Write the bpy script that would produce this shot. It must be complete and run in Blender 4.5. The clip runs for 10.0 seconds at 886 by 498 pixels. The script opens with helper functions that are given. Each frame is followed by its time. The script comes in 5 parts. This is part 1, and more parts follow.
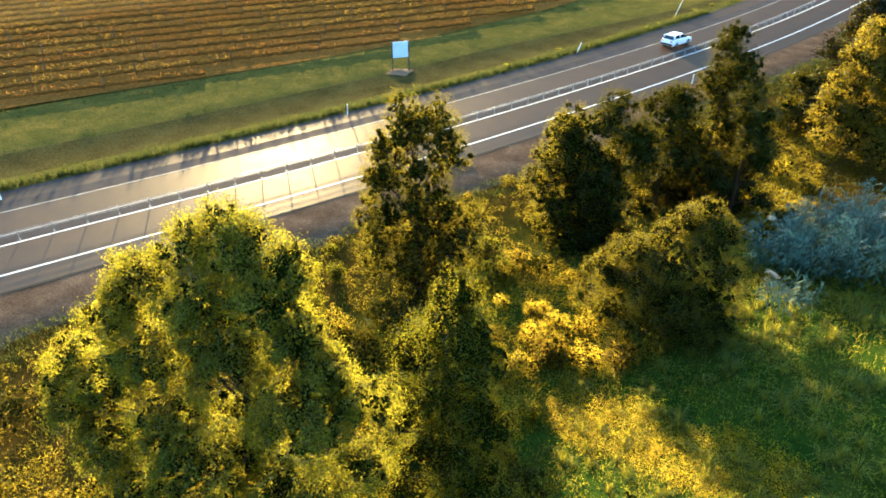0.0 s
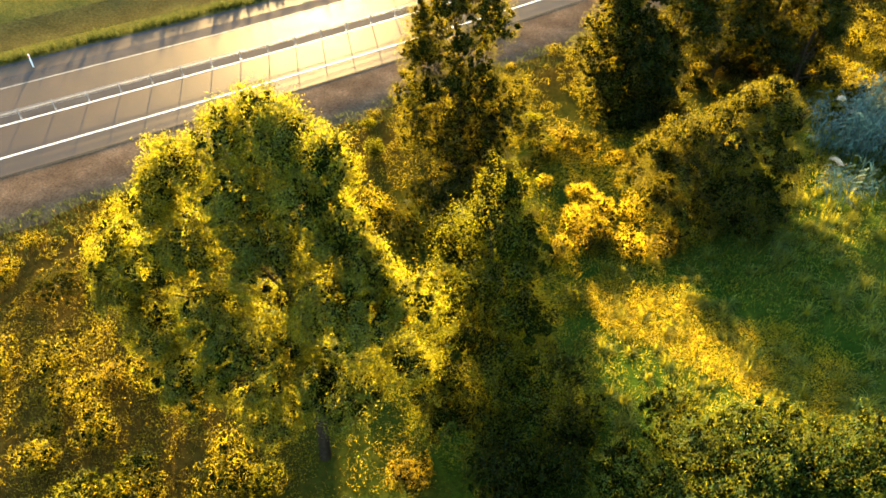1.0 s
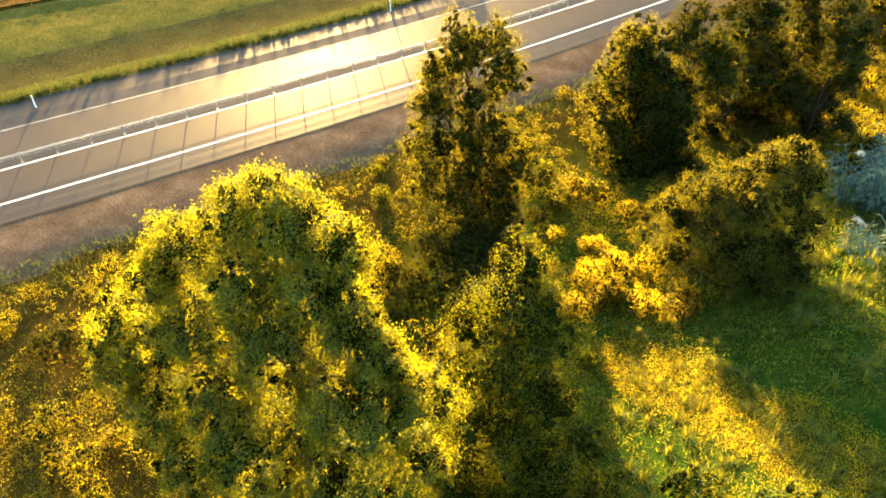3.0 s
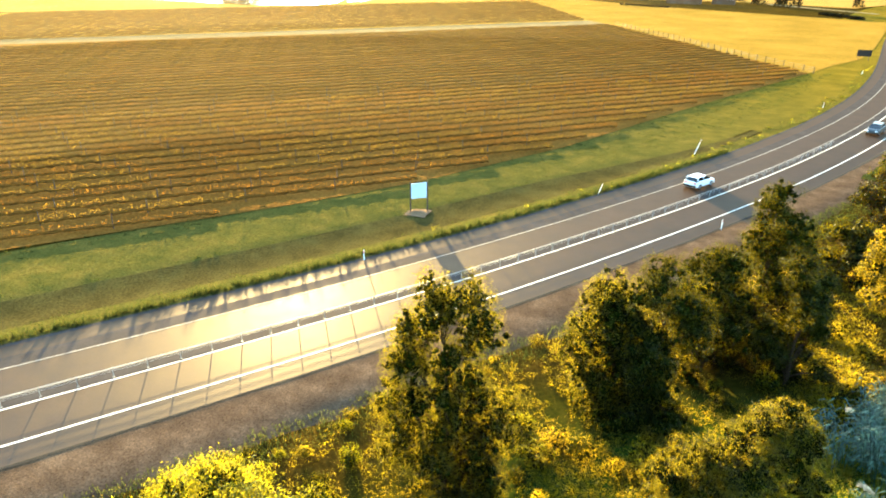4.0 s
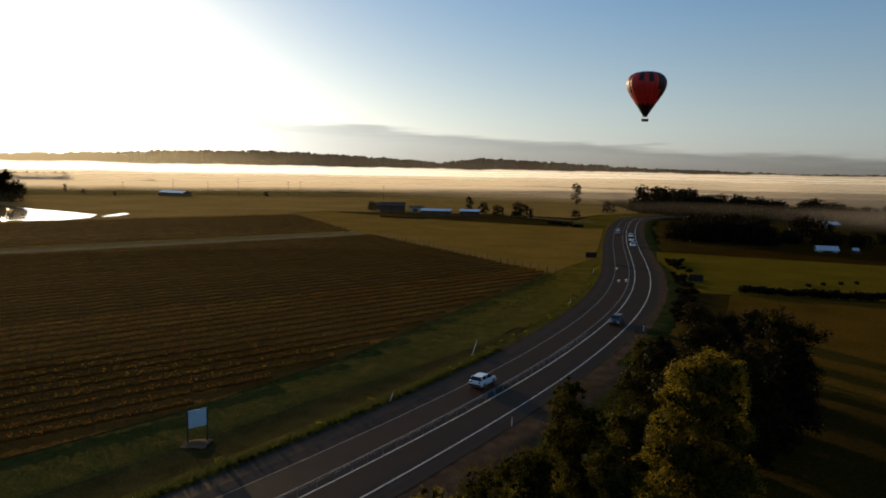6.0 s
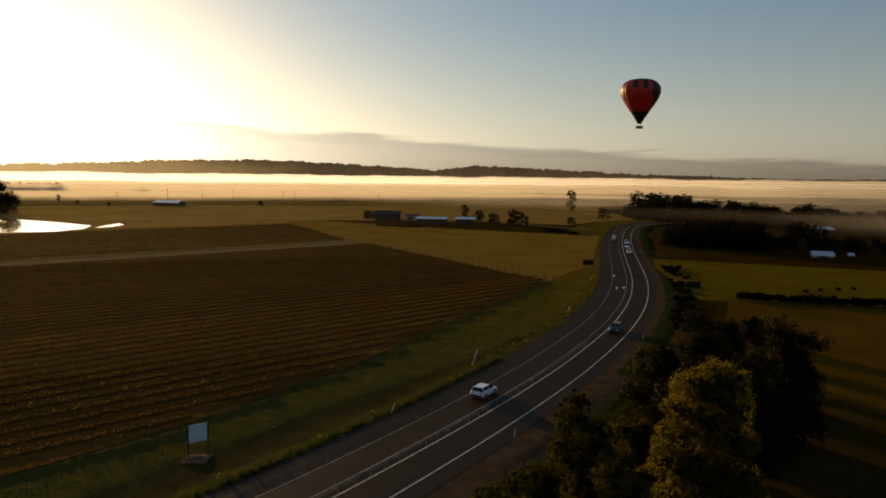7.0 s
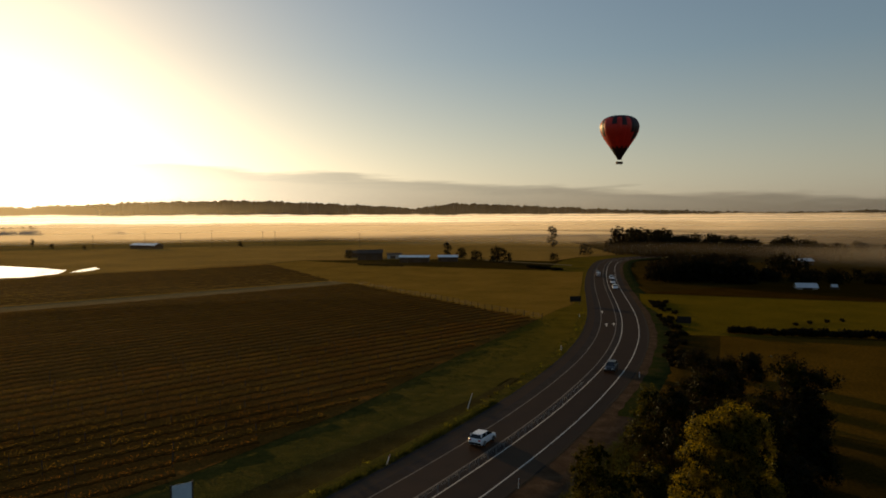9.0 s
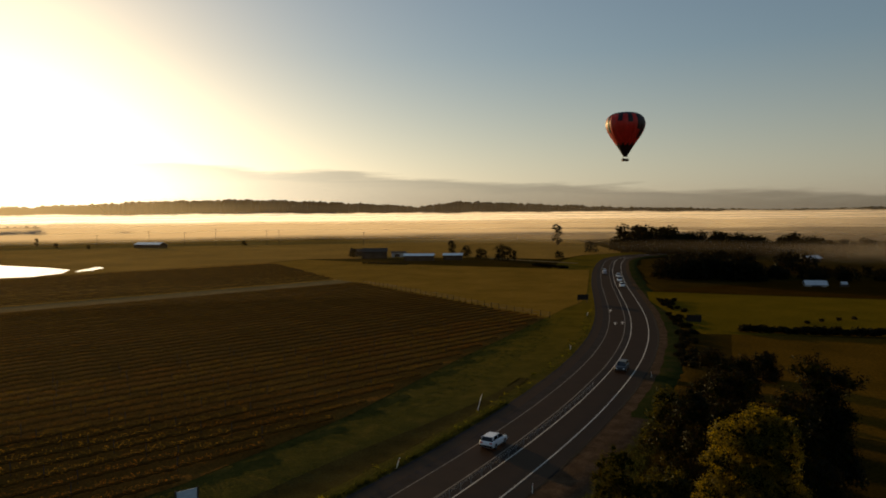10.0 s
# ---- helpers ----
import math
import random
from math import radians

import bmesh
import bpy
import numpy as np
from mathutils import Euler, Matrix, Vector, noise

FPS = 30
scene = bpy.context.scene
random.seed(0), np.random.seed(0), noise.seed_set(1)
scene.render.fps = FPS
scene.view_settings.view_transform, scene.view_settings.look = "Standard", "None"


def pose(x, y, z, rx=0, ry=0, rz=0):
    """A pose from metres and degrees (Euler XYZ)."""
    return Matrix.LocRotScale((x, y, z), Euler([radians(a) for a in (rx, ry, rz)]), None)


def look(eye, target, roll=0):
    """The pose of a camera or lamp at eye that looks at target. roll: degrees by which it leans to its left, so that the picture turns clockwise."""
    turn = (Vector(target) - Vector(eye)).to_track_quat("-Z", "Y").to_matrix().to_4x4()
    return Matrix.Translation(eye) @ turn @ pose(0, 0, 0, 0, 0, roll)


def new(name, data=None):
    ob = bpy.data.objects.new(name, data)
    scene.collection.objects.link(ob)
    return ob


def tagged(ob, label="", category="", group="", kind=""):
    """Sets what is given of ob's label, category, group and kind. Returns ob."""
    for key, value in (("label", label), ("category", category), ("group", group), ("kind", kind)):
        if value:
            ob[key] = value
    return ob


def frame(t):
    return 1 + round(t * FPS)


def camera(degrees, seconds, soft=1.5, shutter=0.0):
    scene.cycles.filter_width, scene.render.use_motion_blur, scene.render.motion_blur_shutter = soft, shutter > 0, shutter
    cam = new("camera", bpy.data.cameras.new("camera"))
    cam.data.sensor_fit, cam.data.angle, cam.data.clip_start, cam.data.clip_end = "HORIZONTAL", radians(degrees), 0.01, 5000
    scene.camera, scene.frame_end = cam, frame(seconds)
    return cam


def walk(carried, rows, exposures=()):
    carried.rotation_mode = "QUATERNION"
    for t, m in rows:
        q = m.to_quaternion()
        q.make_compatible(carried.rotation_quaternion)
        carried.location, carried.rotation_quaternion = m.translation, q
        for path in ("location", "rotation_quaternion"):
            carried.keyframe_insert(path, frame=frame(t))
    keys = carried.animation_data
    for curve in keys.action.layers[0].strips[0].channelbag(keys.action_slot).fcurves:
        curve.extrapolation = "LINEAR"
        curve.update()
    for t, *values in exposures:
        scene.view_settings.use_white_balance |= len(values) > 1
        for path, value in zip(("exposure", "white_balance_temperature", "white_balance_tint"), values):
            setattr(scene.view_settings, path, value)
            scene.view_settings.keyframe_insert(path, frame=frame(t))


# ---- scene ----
cam = camera(65.0, 10.0, 1.8, 0.14)
PATH = [
    (0, (3.956, -4.561, 24.551), (3.379, -2.979, 23.473), 0.0),
    (0.3, (3.584, -4.242, 24.589), (2.978, -2.712, 23.453), -0.3),
    (0.5, (3.468, -4.012, 24.546), (2.882, -2.582, 23.277), -0.5),
    (1, (3.186, -3.481, 24.689), (2.603, -2.16, 23.305), -1.4),
    (1.5, (2.929, -2.976, 24.824), (2.35, -1.673, 23.421), -1.3),
    (2, (2.646, -2.544, 25.083), (2.07, -1.241, 23.679), -1.3),
    (2.2, (2.573, -2.357, 25.244), (1.995, -1.052, 23.844), -1.5),
    (3.3, (1.61, -1.311, 25.397), (0.991, 0.112, 24.136), -0.5),
    (3.5, (1.31, -0.759, 25.306), (0.67, 0.746, 24.155), -0.1),
    (3.7, (1.218, -0.821, 25.312), (0.569, 0.816, 24.364), -0.0),
    (4, (1.04, -0.224, 25.651), (0.392, 1.494, 24.858), 0.4),
    (4.5, (0.563, 0.278, 25.666), (0.054, 2.098, 25.013), 1.0),
    (5, (0.118, 0.902, 25.698), (-0.15, 2.832, 25.248), 1.5),
    (5.5, (-0.556, 1.122, 25.844), (-0.645, 3.102, 25.581), 1.9),
    (7, (-1.662, 1.489, 26.259), (-1.71, 3.479, 26.057), 0.7),
    (7.5, (-2.071, 1.774, 26.465), (-2.105, 3.766, 26.289), 0.2),
    (8, (-2.352, 2.383, 26.514), (-2.364, 4.378, 26.376), -0.5),
    (8.5, (-2.851, 3.251, 26.459), (-2.836, 5.249, 26.356), -0.8),
    (9, (-3.309, 4.176, 26.382), (-3.3, 6.174, 26.288), -0.2),
    (9.5, (-3.7, 4.715, 26.374), (-3.7, 6.713, 26.282), -0.1),
    (10, (-4.015, 6.07, 26.3), (-4.016, 8.068, 26.201), -0.4),
]
EXPOSURES = [(0, 3.6, 5000, 0), (0.5, 3.65, 5400, 2), (1, 3.9, 6100, 2), (2, 4.0, 6350, 2), (3.5, 4.15, 6200, -2), (4, 4.15, 5750, -5), (4.5, 3.5, 5550, -4), (5, 1.85, 5500, 4), (5.5, 0.45, 4800, 8), (7, -0.05, 6400, 12), (10, -0.1, 6600, 10)]
walk(cam, [(t, look(eye, target, roll)) for t, eye, target, roll in PATH], EXPOSURES)

# ---- world, sun and exposure ----
SUN_AZ, SUN_EL = -34.2, 6.8          # degrees, left of +y, above the horizon
scene.view_settings.exposure = 0.0
sun_way = Vector((math.sin(radians(SUN_AZ)) * math.cos(radians(SUN_EL)), math.cos(radians(SUN_AZ)) * math.cos(radians(SUN_EL)), math.sin(radians(SUN_EL))))


def make_world():
    world = bpy.data.worlds.new("sky")
    world.use_nodes = True
    scene.world = world
    nt = world.node_tree
    nt.nodes.clear()
    n = nt.nodes.new
    out, bg, sky = n("ShaderNodeOutputWorld"), n("ShaderNodeBackground"), n("ShaderNodeTexSky")
    sky.sky_type, sky.sun_disc = "NISHITA", False
    sky.sun_elevation, sky.sun_rotation = radians(SUN_EL), radians(SUN_AZ)
    sky.air_density, sky.dust_density, sky.ozone_density, sky.altitude = 1.0, 0.9, 1.4, 60
    bg.inputs["Strength"].default_value = 0.095
    # low bank of stratus just above the horizon
    co, sep = n("ShaderNodeTexCoord"), n("ShaderNodeSeparateXYZ")
    nt.links.new(co.outputs["Generated"], sep.inputs[0])
    mp, nz = n("ShaderNodeMapping"), n("ShaderNodeTexNoise")
    mp.inputs["Scale"].default_value = (3.2, 3.2, 40.0)
    nz.inputs["Scale"].default_value, nz.inputs["Detail"].default_value, nz.inputs["Roughness"].default_value = 1.6, 6.0, 0.55
    nt.links.new(co.outputs["Generated"], mp.inputs[0])
    nt.links.new(mp.outputs[0], nz.inputs["Vector"])

    def math_node(op, a, b=None, c=None):
        m = n("ShaderNodeMath")
        m.operation = op
        for i, v in enumerate((a, b, c)):
            if v is None:
                continue
            if isinstance(v, (int, float)):
                m.inputs[i].default_value = v
            else:
                nt.links.new(v, m.inputs[i])
        return m.outputs[0]

    tilt = math_node("MULTIPLY_ADD", sep.outputs["X"], 0.058, -0.017)
    lift = math_node("MULTIPLY_ADD", nz.outputs["Fac"], 0.050, tilt)
    height = math_node("ADD", sep.outputs["Z"], lift)
    ramp = n("ShaderNodeValToRGB")
    nt.links.new(height, ramp.inputs[0])
    e = ramp.color_ramp.elements
    e[0].position, e[0].color = 0.0, (1, 1, 1, 1)
    e[1].position, e[1].color = 0.061, (0, 0, 0, 1)
    for pos, v in ((0.040, 0.85), (0.053, 1.0), (0.058, 0.55)):
        x = e.new(pos)
        x.color = (v, v, v, 1)
    def blend(fac, a, b, kind="MIX"):
        mix = n("ShaderNodeMix")
        mix.data_type, mix.blend_type = "RGBA", kind
        for k, v in ((0, fac), (6, a), (7, b)):
            if isinstance(v, tuple):
                mix.inputs[k].default_value = v
            elif isinstance(v, float):
                mix.inputs[k].default_value = v
            else:
                nt.links.new(v, mix.inputs[k])
        return mix.outputs[2]

    grey = n("ShaderNodeRGBToBW")
    nt.links.new(sky.outputs[0], grey.inputs[0])
    hazy = blend(1.0, grey.outputs[0], (1.46, 1.28, 0.98, 1), "MULTIPLY")
    low = n("ShaderNodeMapRange")
    low.inputs["From Min"].default_value, low.inputs["From Max"].default_value, low.inputs["To Min"].default_value, low.inputs["To Max"].default_value = 0.0, 0.22, 0.62, 0.0
    nt.links.new(sep.outputs["Z"], low.inputs["Value"])
    base = blend(1.0, blend(low.outputs[0], sky.outputs[0], hazy), (0.38, 0.49, 0.66, 1), "ADD")
    cloud = blend(1.0, grey.outputs[0], (0.68, 0.60, 0.44, 1), "MULTIPLY")
    nt.links.new(blend(math_node("MULTIPLY", ramp.outputs[0], 0.85), base, cloud), bg.inputs[0])
    nt.links.new(bg.outputs[0], out.inputs[0])


make_world()
sun = new("sun", bpy.data.lights.new("sun", "SUN"))
sun.data.energy, sun.data.angle, sun.data.color = 5.0, radians(0.6), (1.0, 0.67, 0.28)
sun.matrix_world = look(sun_way * 200, (0, 0, 0))


# ---- materials ----
def material(name):
    m = bpy.data.materials.new(name)
    m.use_nodes = True
    nt = m.node_tree
    return m, nt, nt.nodes["Principled BSDF"]


def noise_node(nt, scale, detail=5.0, rough=0.6, coords="Object", stretch=None):
    co, nz = nt.nodes.new("ShaderNodeTexCoord"), nt.nodes.new("ShaderNodeTexNoise")
    nz.inputs["Scale"].default_value, nz.inputs["Detail"].default_value, nz.inputs["Roughness"].default_value = scale, detail, rough
    src = co.outputs[coords]
    if stretch:
        mp = nt.nodes.new("ShaderNodeMapping")
        mp.inputs["Rotation"].default_value = (0, 0, radians(stretch[3]) if len(stretch) > 3 else 0)
        mp.inputs["Scale"].default_value = stretch[:3]
        nt.links.new(src, mp.inputs[0])
        src = mp.outputs[0]
    nt.links.new(src, nz.inputs["Vector"])
    return nz.outputs["Fac"]


def ramp_node(nt, fac, stops):
    r = nt.nodes.new("ShaderNodeValToRGB")
    e = r.color_ramp.elements
    e[0].position, e[0].color = stops[0][0], (*stops[0][1], 1)
    e[1].position, e[1].color = stops[-1][0], (*stops[-1][1], 1)
    for pos, c in stops[1:-1]:
        e.new(pos).color = (*c, 1)
    nt.links.new(fac, r.inputs[0])
    return r.outputs[0]


def mix_node(nt, fac, a, b, blend="MIX"):
    m = nt.nodes.new("ShaderNodeMix")
    m.data_type, m.blend_type = "RGBA", blend
    for i, v in ((0, fac), (6, a), (7, b)):
        if isinstance(v, (int, float)):
            m.inputs[i].default_value = v
        elif isinstance(v, tuple):
            m.inputs[i].default_value = (*v, 1)
        else:
            nt.links.new(v, m.inputs[i])
    return m.outputs[2]


def bump(nt, bsdf, fac, strength, distance):
    b = nt.nodes.new("ShaderNodeBump")
    b.inputs["Strength"].default_value, b.inputs["Distance"].default_value = strength, distance
    nt.links.new(fac, b.inputs["Height"])
    nt.links.new(b.outputs[0], bsdf.inputs["Normal"])


def plain(name, colour, rough=0.6, metal=0.0, vary=0.15, scale=3.0):
    m, nt, b = material(name)
    dark = tuple(c * (1 - vary) for c in colour)
    light = tuple(min(1, c * (1 + vary)) for c in colour)
    nt.links.new(ramp_node(nt, noise_node(nt, scale), [(0.3, dark), (0.7, light)]), b.inputs["Base Color"])
    b.inputs["Roughness"].default_value, b.inputs["Metallic"].default_value = rough, metal
    b.inputs["Specular IOR Level"].default_value = 0.1 if rough > 0.75 else 0.5
    return m


def soil(name, stops, fine, coarse, rough=0.95, relief=0.08, streak=None, spec=0.0):
    """Ground: coarse patches of colour, fine grain over them and relief."""
    m, nt, b = material(name)
    big = ramp_node(nt, noise_node(nt, coarse, 6, 0.65, stretch=streak), stops)
    grain = ramp_node(nt, noise_node(nt, fine, 6, 0.7), [(0.3, (0.45, 0.45, 0.45)), (0.7, (1.35, 1.35, 1.35))])
    nt.links.new(mix_node(nt, 1.0, big, grain, "MULTIPLY"), b.inputs["Base Color"])
    b.inputs["Roughness"].default_value = rough
    b.inputs["Specular IOR Level"].default_value = spec
    bump(nt, b, noise_node(nt, fine * 0.7, 6, 0.75), 0.7, relief)
    return m


def foliage(name, dark, light, through_colour, through_share=0.45, gloss=0.006, rough=0.45, even=0.0):
    """Leaves: diffuse and translucent, each leaf of its own shade."""
    m = bpy.data.materials.new(name)
    m.use_nodes = True
    nt = m.node_tree
    nt.nodes.clear()
    n = nt.nodes.new
    geo, out = n("ShaderNodeNewGeometry"), n("ShaderNodeOutputMaterial")
    isle = geo.outputs["Random Per Island"]
    patch = noise_node(nt, 0.6, 3)
    mid = tuple((a + b) / 2 for a, b in zip(dark, light))
    col = ramp_node(nt, isle, [(p, tuple(c * (1 - even) + m_ * even for c, m_ in zip(q, mid))) for p, q in ((0.0, tuple(c * 0.5 for c in dark)), (0.35, dark), (0.8, light), (1.0, tuple(c * 1.7 for c in light)))])
    shade = ramp_node(nt, patch, [(0.3, (0.7, 0.75, 0.8)), (0.7, (1.2, 1.1, 0.95))])
    col = mix_node(nt, 1.0, col, shade, "MULTIPLY")
    d, t, g = n("ShaderNodeBsdfDiffuse"), n("ShaderNodeBsdfTranslucent"), n("ShaderNodeBsdfGlossy")
    nt.links.new(col, d.inputs[0])
    back = mix_node(nt, 1.0, through_colour, ramp_node(nt, isle, [(0.0, (0.45, 0.5, 0.45)), (0.6, (0.9, 0.9, 0.9)), (1.0, (1.3, 1.2, 1.0))]), "MULTIPLY")
    nt.links.new(back, t.inputs[0])
    g.inputs["Roughness"].default_value = rough
    g.inputs["Color"].default_value = (0.9, 0.95, 0.9, 1)
    s1, s2 = n("ShaderNodeMixShader"), n("ShaderNodeMixShader")
    s1.inputs[0].default_value, s2.inputs[0].default_value = through_share, gloss
    nt.links.new(d.outputs[0], s1.inputs[1])
    nt.links.new(t.outputs[0], s1.inputs[2])
    nt.links.new(s1.outputs[0], s2.inputs[1])
    nt.links.new(g.outputs[0], s2.inputs[2])
    nt.links.new(s2.outputs[0], out.inputs[0])
    return m


def asphalt(name, base, rough, sheen=0.045):
    m, nt, b = material(name)
    wide = ramp_node(nt, noise_node(nt, 0.35, 5, 0.6), [(0.3, tuple(c * 0.8 for c in base)), (0.7, tuple(c * 1.25 for c in base))])
    grain = ramp_node(nt, noise_node(nt, 9.0, 5, 0.75), [(0.3, (0.7, 0.7, 0.7)), (0.7, (1.3, 1.3, 1.3))])
    nt.links.new(mix_node(nt, 1.0, wide, grain, "MULTIPLY"), b.inputs["Base Color"])
    r = ramp_node(nt, noise_node(nt, 0.8, 4), [(0.3, (rough - 0.05,) * 3), (0.7, (rough + 0.06,) * 3)])
    b.inputs["Roughness"].default_value, b.inputs["Specular IOR Level"].default_value = 0.9, 0.0
    gl, mix = nt.nodes.new("ShaderNodeBsdfGlossy"), nt.nodes.new("ShaderNodeMixShader")
    nt.links.new(r, gl.inputs["Roughness"])
    gl.inputs["Color"].default_value = (1.0, 0.89, 0.73, 1)      # gloss tinted warm to mute the blue of the reflected sky
    mix.inputs[0].default_value = sheen
    nt.links.new(b.outputs[0], mix.inputs[1])
    nt.links.new(gl.outputs[0], mix.inputs[2])
    nt.links.new(mix.outputs[0], nt.nodes["Material Output"].inputs[0])
    bump(nt, b, noise_node(nt, 22.0, 4, 0.7), 0.35, 0.01)
    return m



def green_near(m, spot, near, far, stops):
    """Greener soil around a place, fading into the rest."""
    nt = m.node_tree
    b = nt.nodes["Principled BSDF"]
    was = b.inputs["Base Color"].links[0].from_socket
    co, vd, mr = nt.nodes.new("ShaderNodeTexCoord"), nt.nodes.new("ShaderNodeVectorMath"), nt.nodes.new("ShaderNodeMapRange")
    vd.operation = "DISTANCE"
    vd.inputs[1].default_value = spot
    nt.links.new(co.outputs["Object"], vd.inputs[0])
    mr.inputs["From Min"].default_value, mr.inputs["From Max"].default_value = near, far
    nt.links.new(vd.outputs["Value"], mr.inputs["Value"])
    grass = mix_node(nt, 1.0, ramp_node(nt, noise_node(nt, 0.4, 6, 0.65), stops), ramp_node(nt, noise_node(nt, 5.0, 6, 0.7), [(0.3, (0.5,) * 3), (0.7, (1.3,) * 3)]), "MULTIPLY")
    nt.links.new(mix_node(nt, mr.outputs[0], grass, was), b.inputs["Base Color"])


M_GROUND = soil("rough_grassland", [(0.3, (0.026, 0.017, 0.003)), (0.5, (0.038, 0.024, 0.004)), (0.7, (0.054, 0.031, 0.005))], 3.0, 0.06, relief=0.2)
# dry grass, made paler: the glare over the sunward plain is in the colour
M_PLAIN = soil("dry_plain_glare_lift", [(0.3, (0.22, 0.13, 0.03)), (0.5, (0.28, 0.165, 0.036)), (0.7, (0.34, 0.20, 0.046))], 2.0, 0.02, relief=0.2)
green_near(M_GROUND, (11, 19, 2), 17, 27, [(0.3, (0.012, 0.026, 0.003)), (0.5, (0.022, 0.036, 0.004)), (0.7, (0.036, 0.040, 0.006))])
M_SCRUB = soil("scrub_floor", [(0.3, (0.015, 0.0225, 0.006)), (0.5, (0.03375, 0.0375, 0.009)), (0.7, (0.06, 0.04125, 0.015))], 5.0, 0.3, relief=0.15)
M_VERGE = soil("verge_grass", [(0.25, (0.075, 0.056, 0.007)), (0.5, (0.115, 0.080, 0.009)), (0.75, (0.17, 0.105, 0.014))], 4.0, 0.1, relief=0.12)
green_near(M_VERGE, (-32, 40, 0), 62, 150, [(0.3, (0.047, 0.046, 0.011)), (0.5, (0.070, 0.060, 0.013)), (0.7, (0.104, 0.076, 0.017))])

M_DRAIN = soil("drain_soil", [(0.3, (0.035, 0.028, 0.009)), (0.5, (0.052, 0.040, 0.012)), (0.7, (0.066, 0.054, 0.016))], 5.0, 0.3, relief=0.1)
M_VINE_SOIL = soil("vineyard_floor", [(0.3, (0.105, 0.050, 0.010)), (0.5, (0.140, 0.066, 0.013)), (0.7, (0.18, 0.086, 0.018))], 3.0, 0.05, relief=0.1)
# paler than the near vineyard floor, with sun glare put into the tone
M_VINE_BACK = soil("far_vineyard_floor_glare_lift", [(0.3, (0.30, 0.15, 0.022)), (0.5, (0.37, 0.19, 0.028)), (0.7, (0.44, 0.23, 0.036))], 3.0, 0.04, relief=0.12)
M_MEADOW = soil("dry_meadow", [(0.3, (0.16, 0.095, 0.014)), (0.5, (0.21, 0.122, 0.018)), (0.7, (0.26, 0.145, 0.024))], 2.0, 0.05, relief=0.2)
M_GREEN = soil("green_pasture", [(0.3, (0.085, 0.060, 0.004)), (0.5, (0.115, 0.078, 0.005)), (0.7, (0.15, 0.094, 0.007))], 2.0, 0.05, relief=0.2)
M_PLOUGH = soil("brown_field", [(0.3, (0.026, 0.013, 0.002)), (0.5, (0.038, 0.019, 0.002)), (0.7, (0.050, 0.025, 0.003))], 2.0, 0.06, relief=0.2)
M_STUBBLE = soil("stubble_field", [(0.3, (0.060, 0.034, 0.004)), (0.5, (0.085, 0.046, 0.005)), (0.7, (0.11, 0.058, 0.007))], 2.0, 0.06, relief=0.2)
M_TRACK = soil("pale_track", [(0.3, (0.13, 0.098, 0.045)), (0.7, (0.19, 0.145, 0.07))], 2.0, 0.2, relief=0.05)
M_GRAVEL = soil("gravel_shoulder", [(0.3, (0.050, 0.032, 0.019)), (0.5, (0.077, 0.049, 0.029)), (0.7, (0.115, 0.075, 0.045))], 8.0, 0.5, relief=0.05)
M_ROAD = asphalt("asphalt", (0.020, 0.0085, 0.0042), 0.47, 0.037)
# bluer and duller than the road: shadow on the far shoulder painted in
M_SHOULDER = asphalt("shoulder_asphalt_shadow_tone", (0.030, 0.026, 0.026), 0.72, 0.012)
M_PAINT = plain("road_paint", (0.50, 0.46, 0.40), 0.8, vary=0.2, scale=1.5)
# darker, more uneven paint tone for the two far lines
M_PAINT_DULL = plain("dull_road_paint", (0.17, 0.15, 0.13), 0.8, vary=0.4, scale=1.2)
M_RUBBER = plain("joint_tar", (0.014, 0.011, 0.009), 0.95)
M_BARK = soil("bark", [(0.3, (0.016, 0.011, 0.006)), (0.7, (0.045, 0.031, 0.018))], 9.0, 1.5, relief=0.03, streak=(1, 1, 0.2))
M_GALV = plain("galvanised_steel", (0.20, 0.20, 0.20), 0.6, 0.5, 0.15, 6)
M_WHITE = plain("white_plastic", (0.78, 0.78, 0.75), 0.5, vary=0.06)
# pale face with the blue of reflected sky mixed into its colour
M_SIGN = plain("sky_tinted_sign_face", (0.46, 0.55, 0.62), 0.5, vary=0.08, scale=1.0)
M_TIMBER = plain("dark_timber", (0.06, 0.045, 0.035), 0.85, vary=0.3, scale=8)
M_LEAF_A = foliage("gum_leaves", (0.007, 0.017, 0.002), (0.025, 0.044, 0.005), (0.66, 0.56, 0.012), 0.285)
M_LEAF_B = foliage("sheoak_needles", (0.0046, 0.0074, 0.0009), (0.015, 0.0180, 0.0032), (0.50, 0.40, 0.012), 0.235)
M_LEAF_C = foliage("wattle_leaves", (0.0036, 0.0105, 0.0005), (0.0125, 0.0230, 0.0015), (0.54, 0.48, 0.006), 0.25)
M_LEAF_N = foliage("weed_bush_leaves", (0.006, 0.020, 0.003), (0.024, 0.052, 0.008), (0.50, 0.46, 0.012), 0.2)
# very dark leaves, their shaded side put into the colour
M_LEAF_D = foliage("shade_dark_shrub_leaves", (0.0035, 0.0076, 0.0010), (0.0105, 0.0150, 0.0015), (0.36, 0.29, 0.006), 0.10)
M_LEAF_E = foliage("bronze_leaves", (0.012, 0.014, 0.001), (0.034, 0.034, 0.003), (0.58, 0.42, 0.010), 0.235)
# inner leaves in a darker tone: the shade inside crowns put into colour
M_INNER_SHADE = foliage("inner_leaves_shade_dark", (0.0045, 0.0070, 0.0010), (0.0105, 0.0145, 0.002), (0.08, 0.065, 0.005), 0.08, 0.0, 0.45, 0.5)
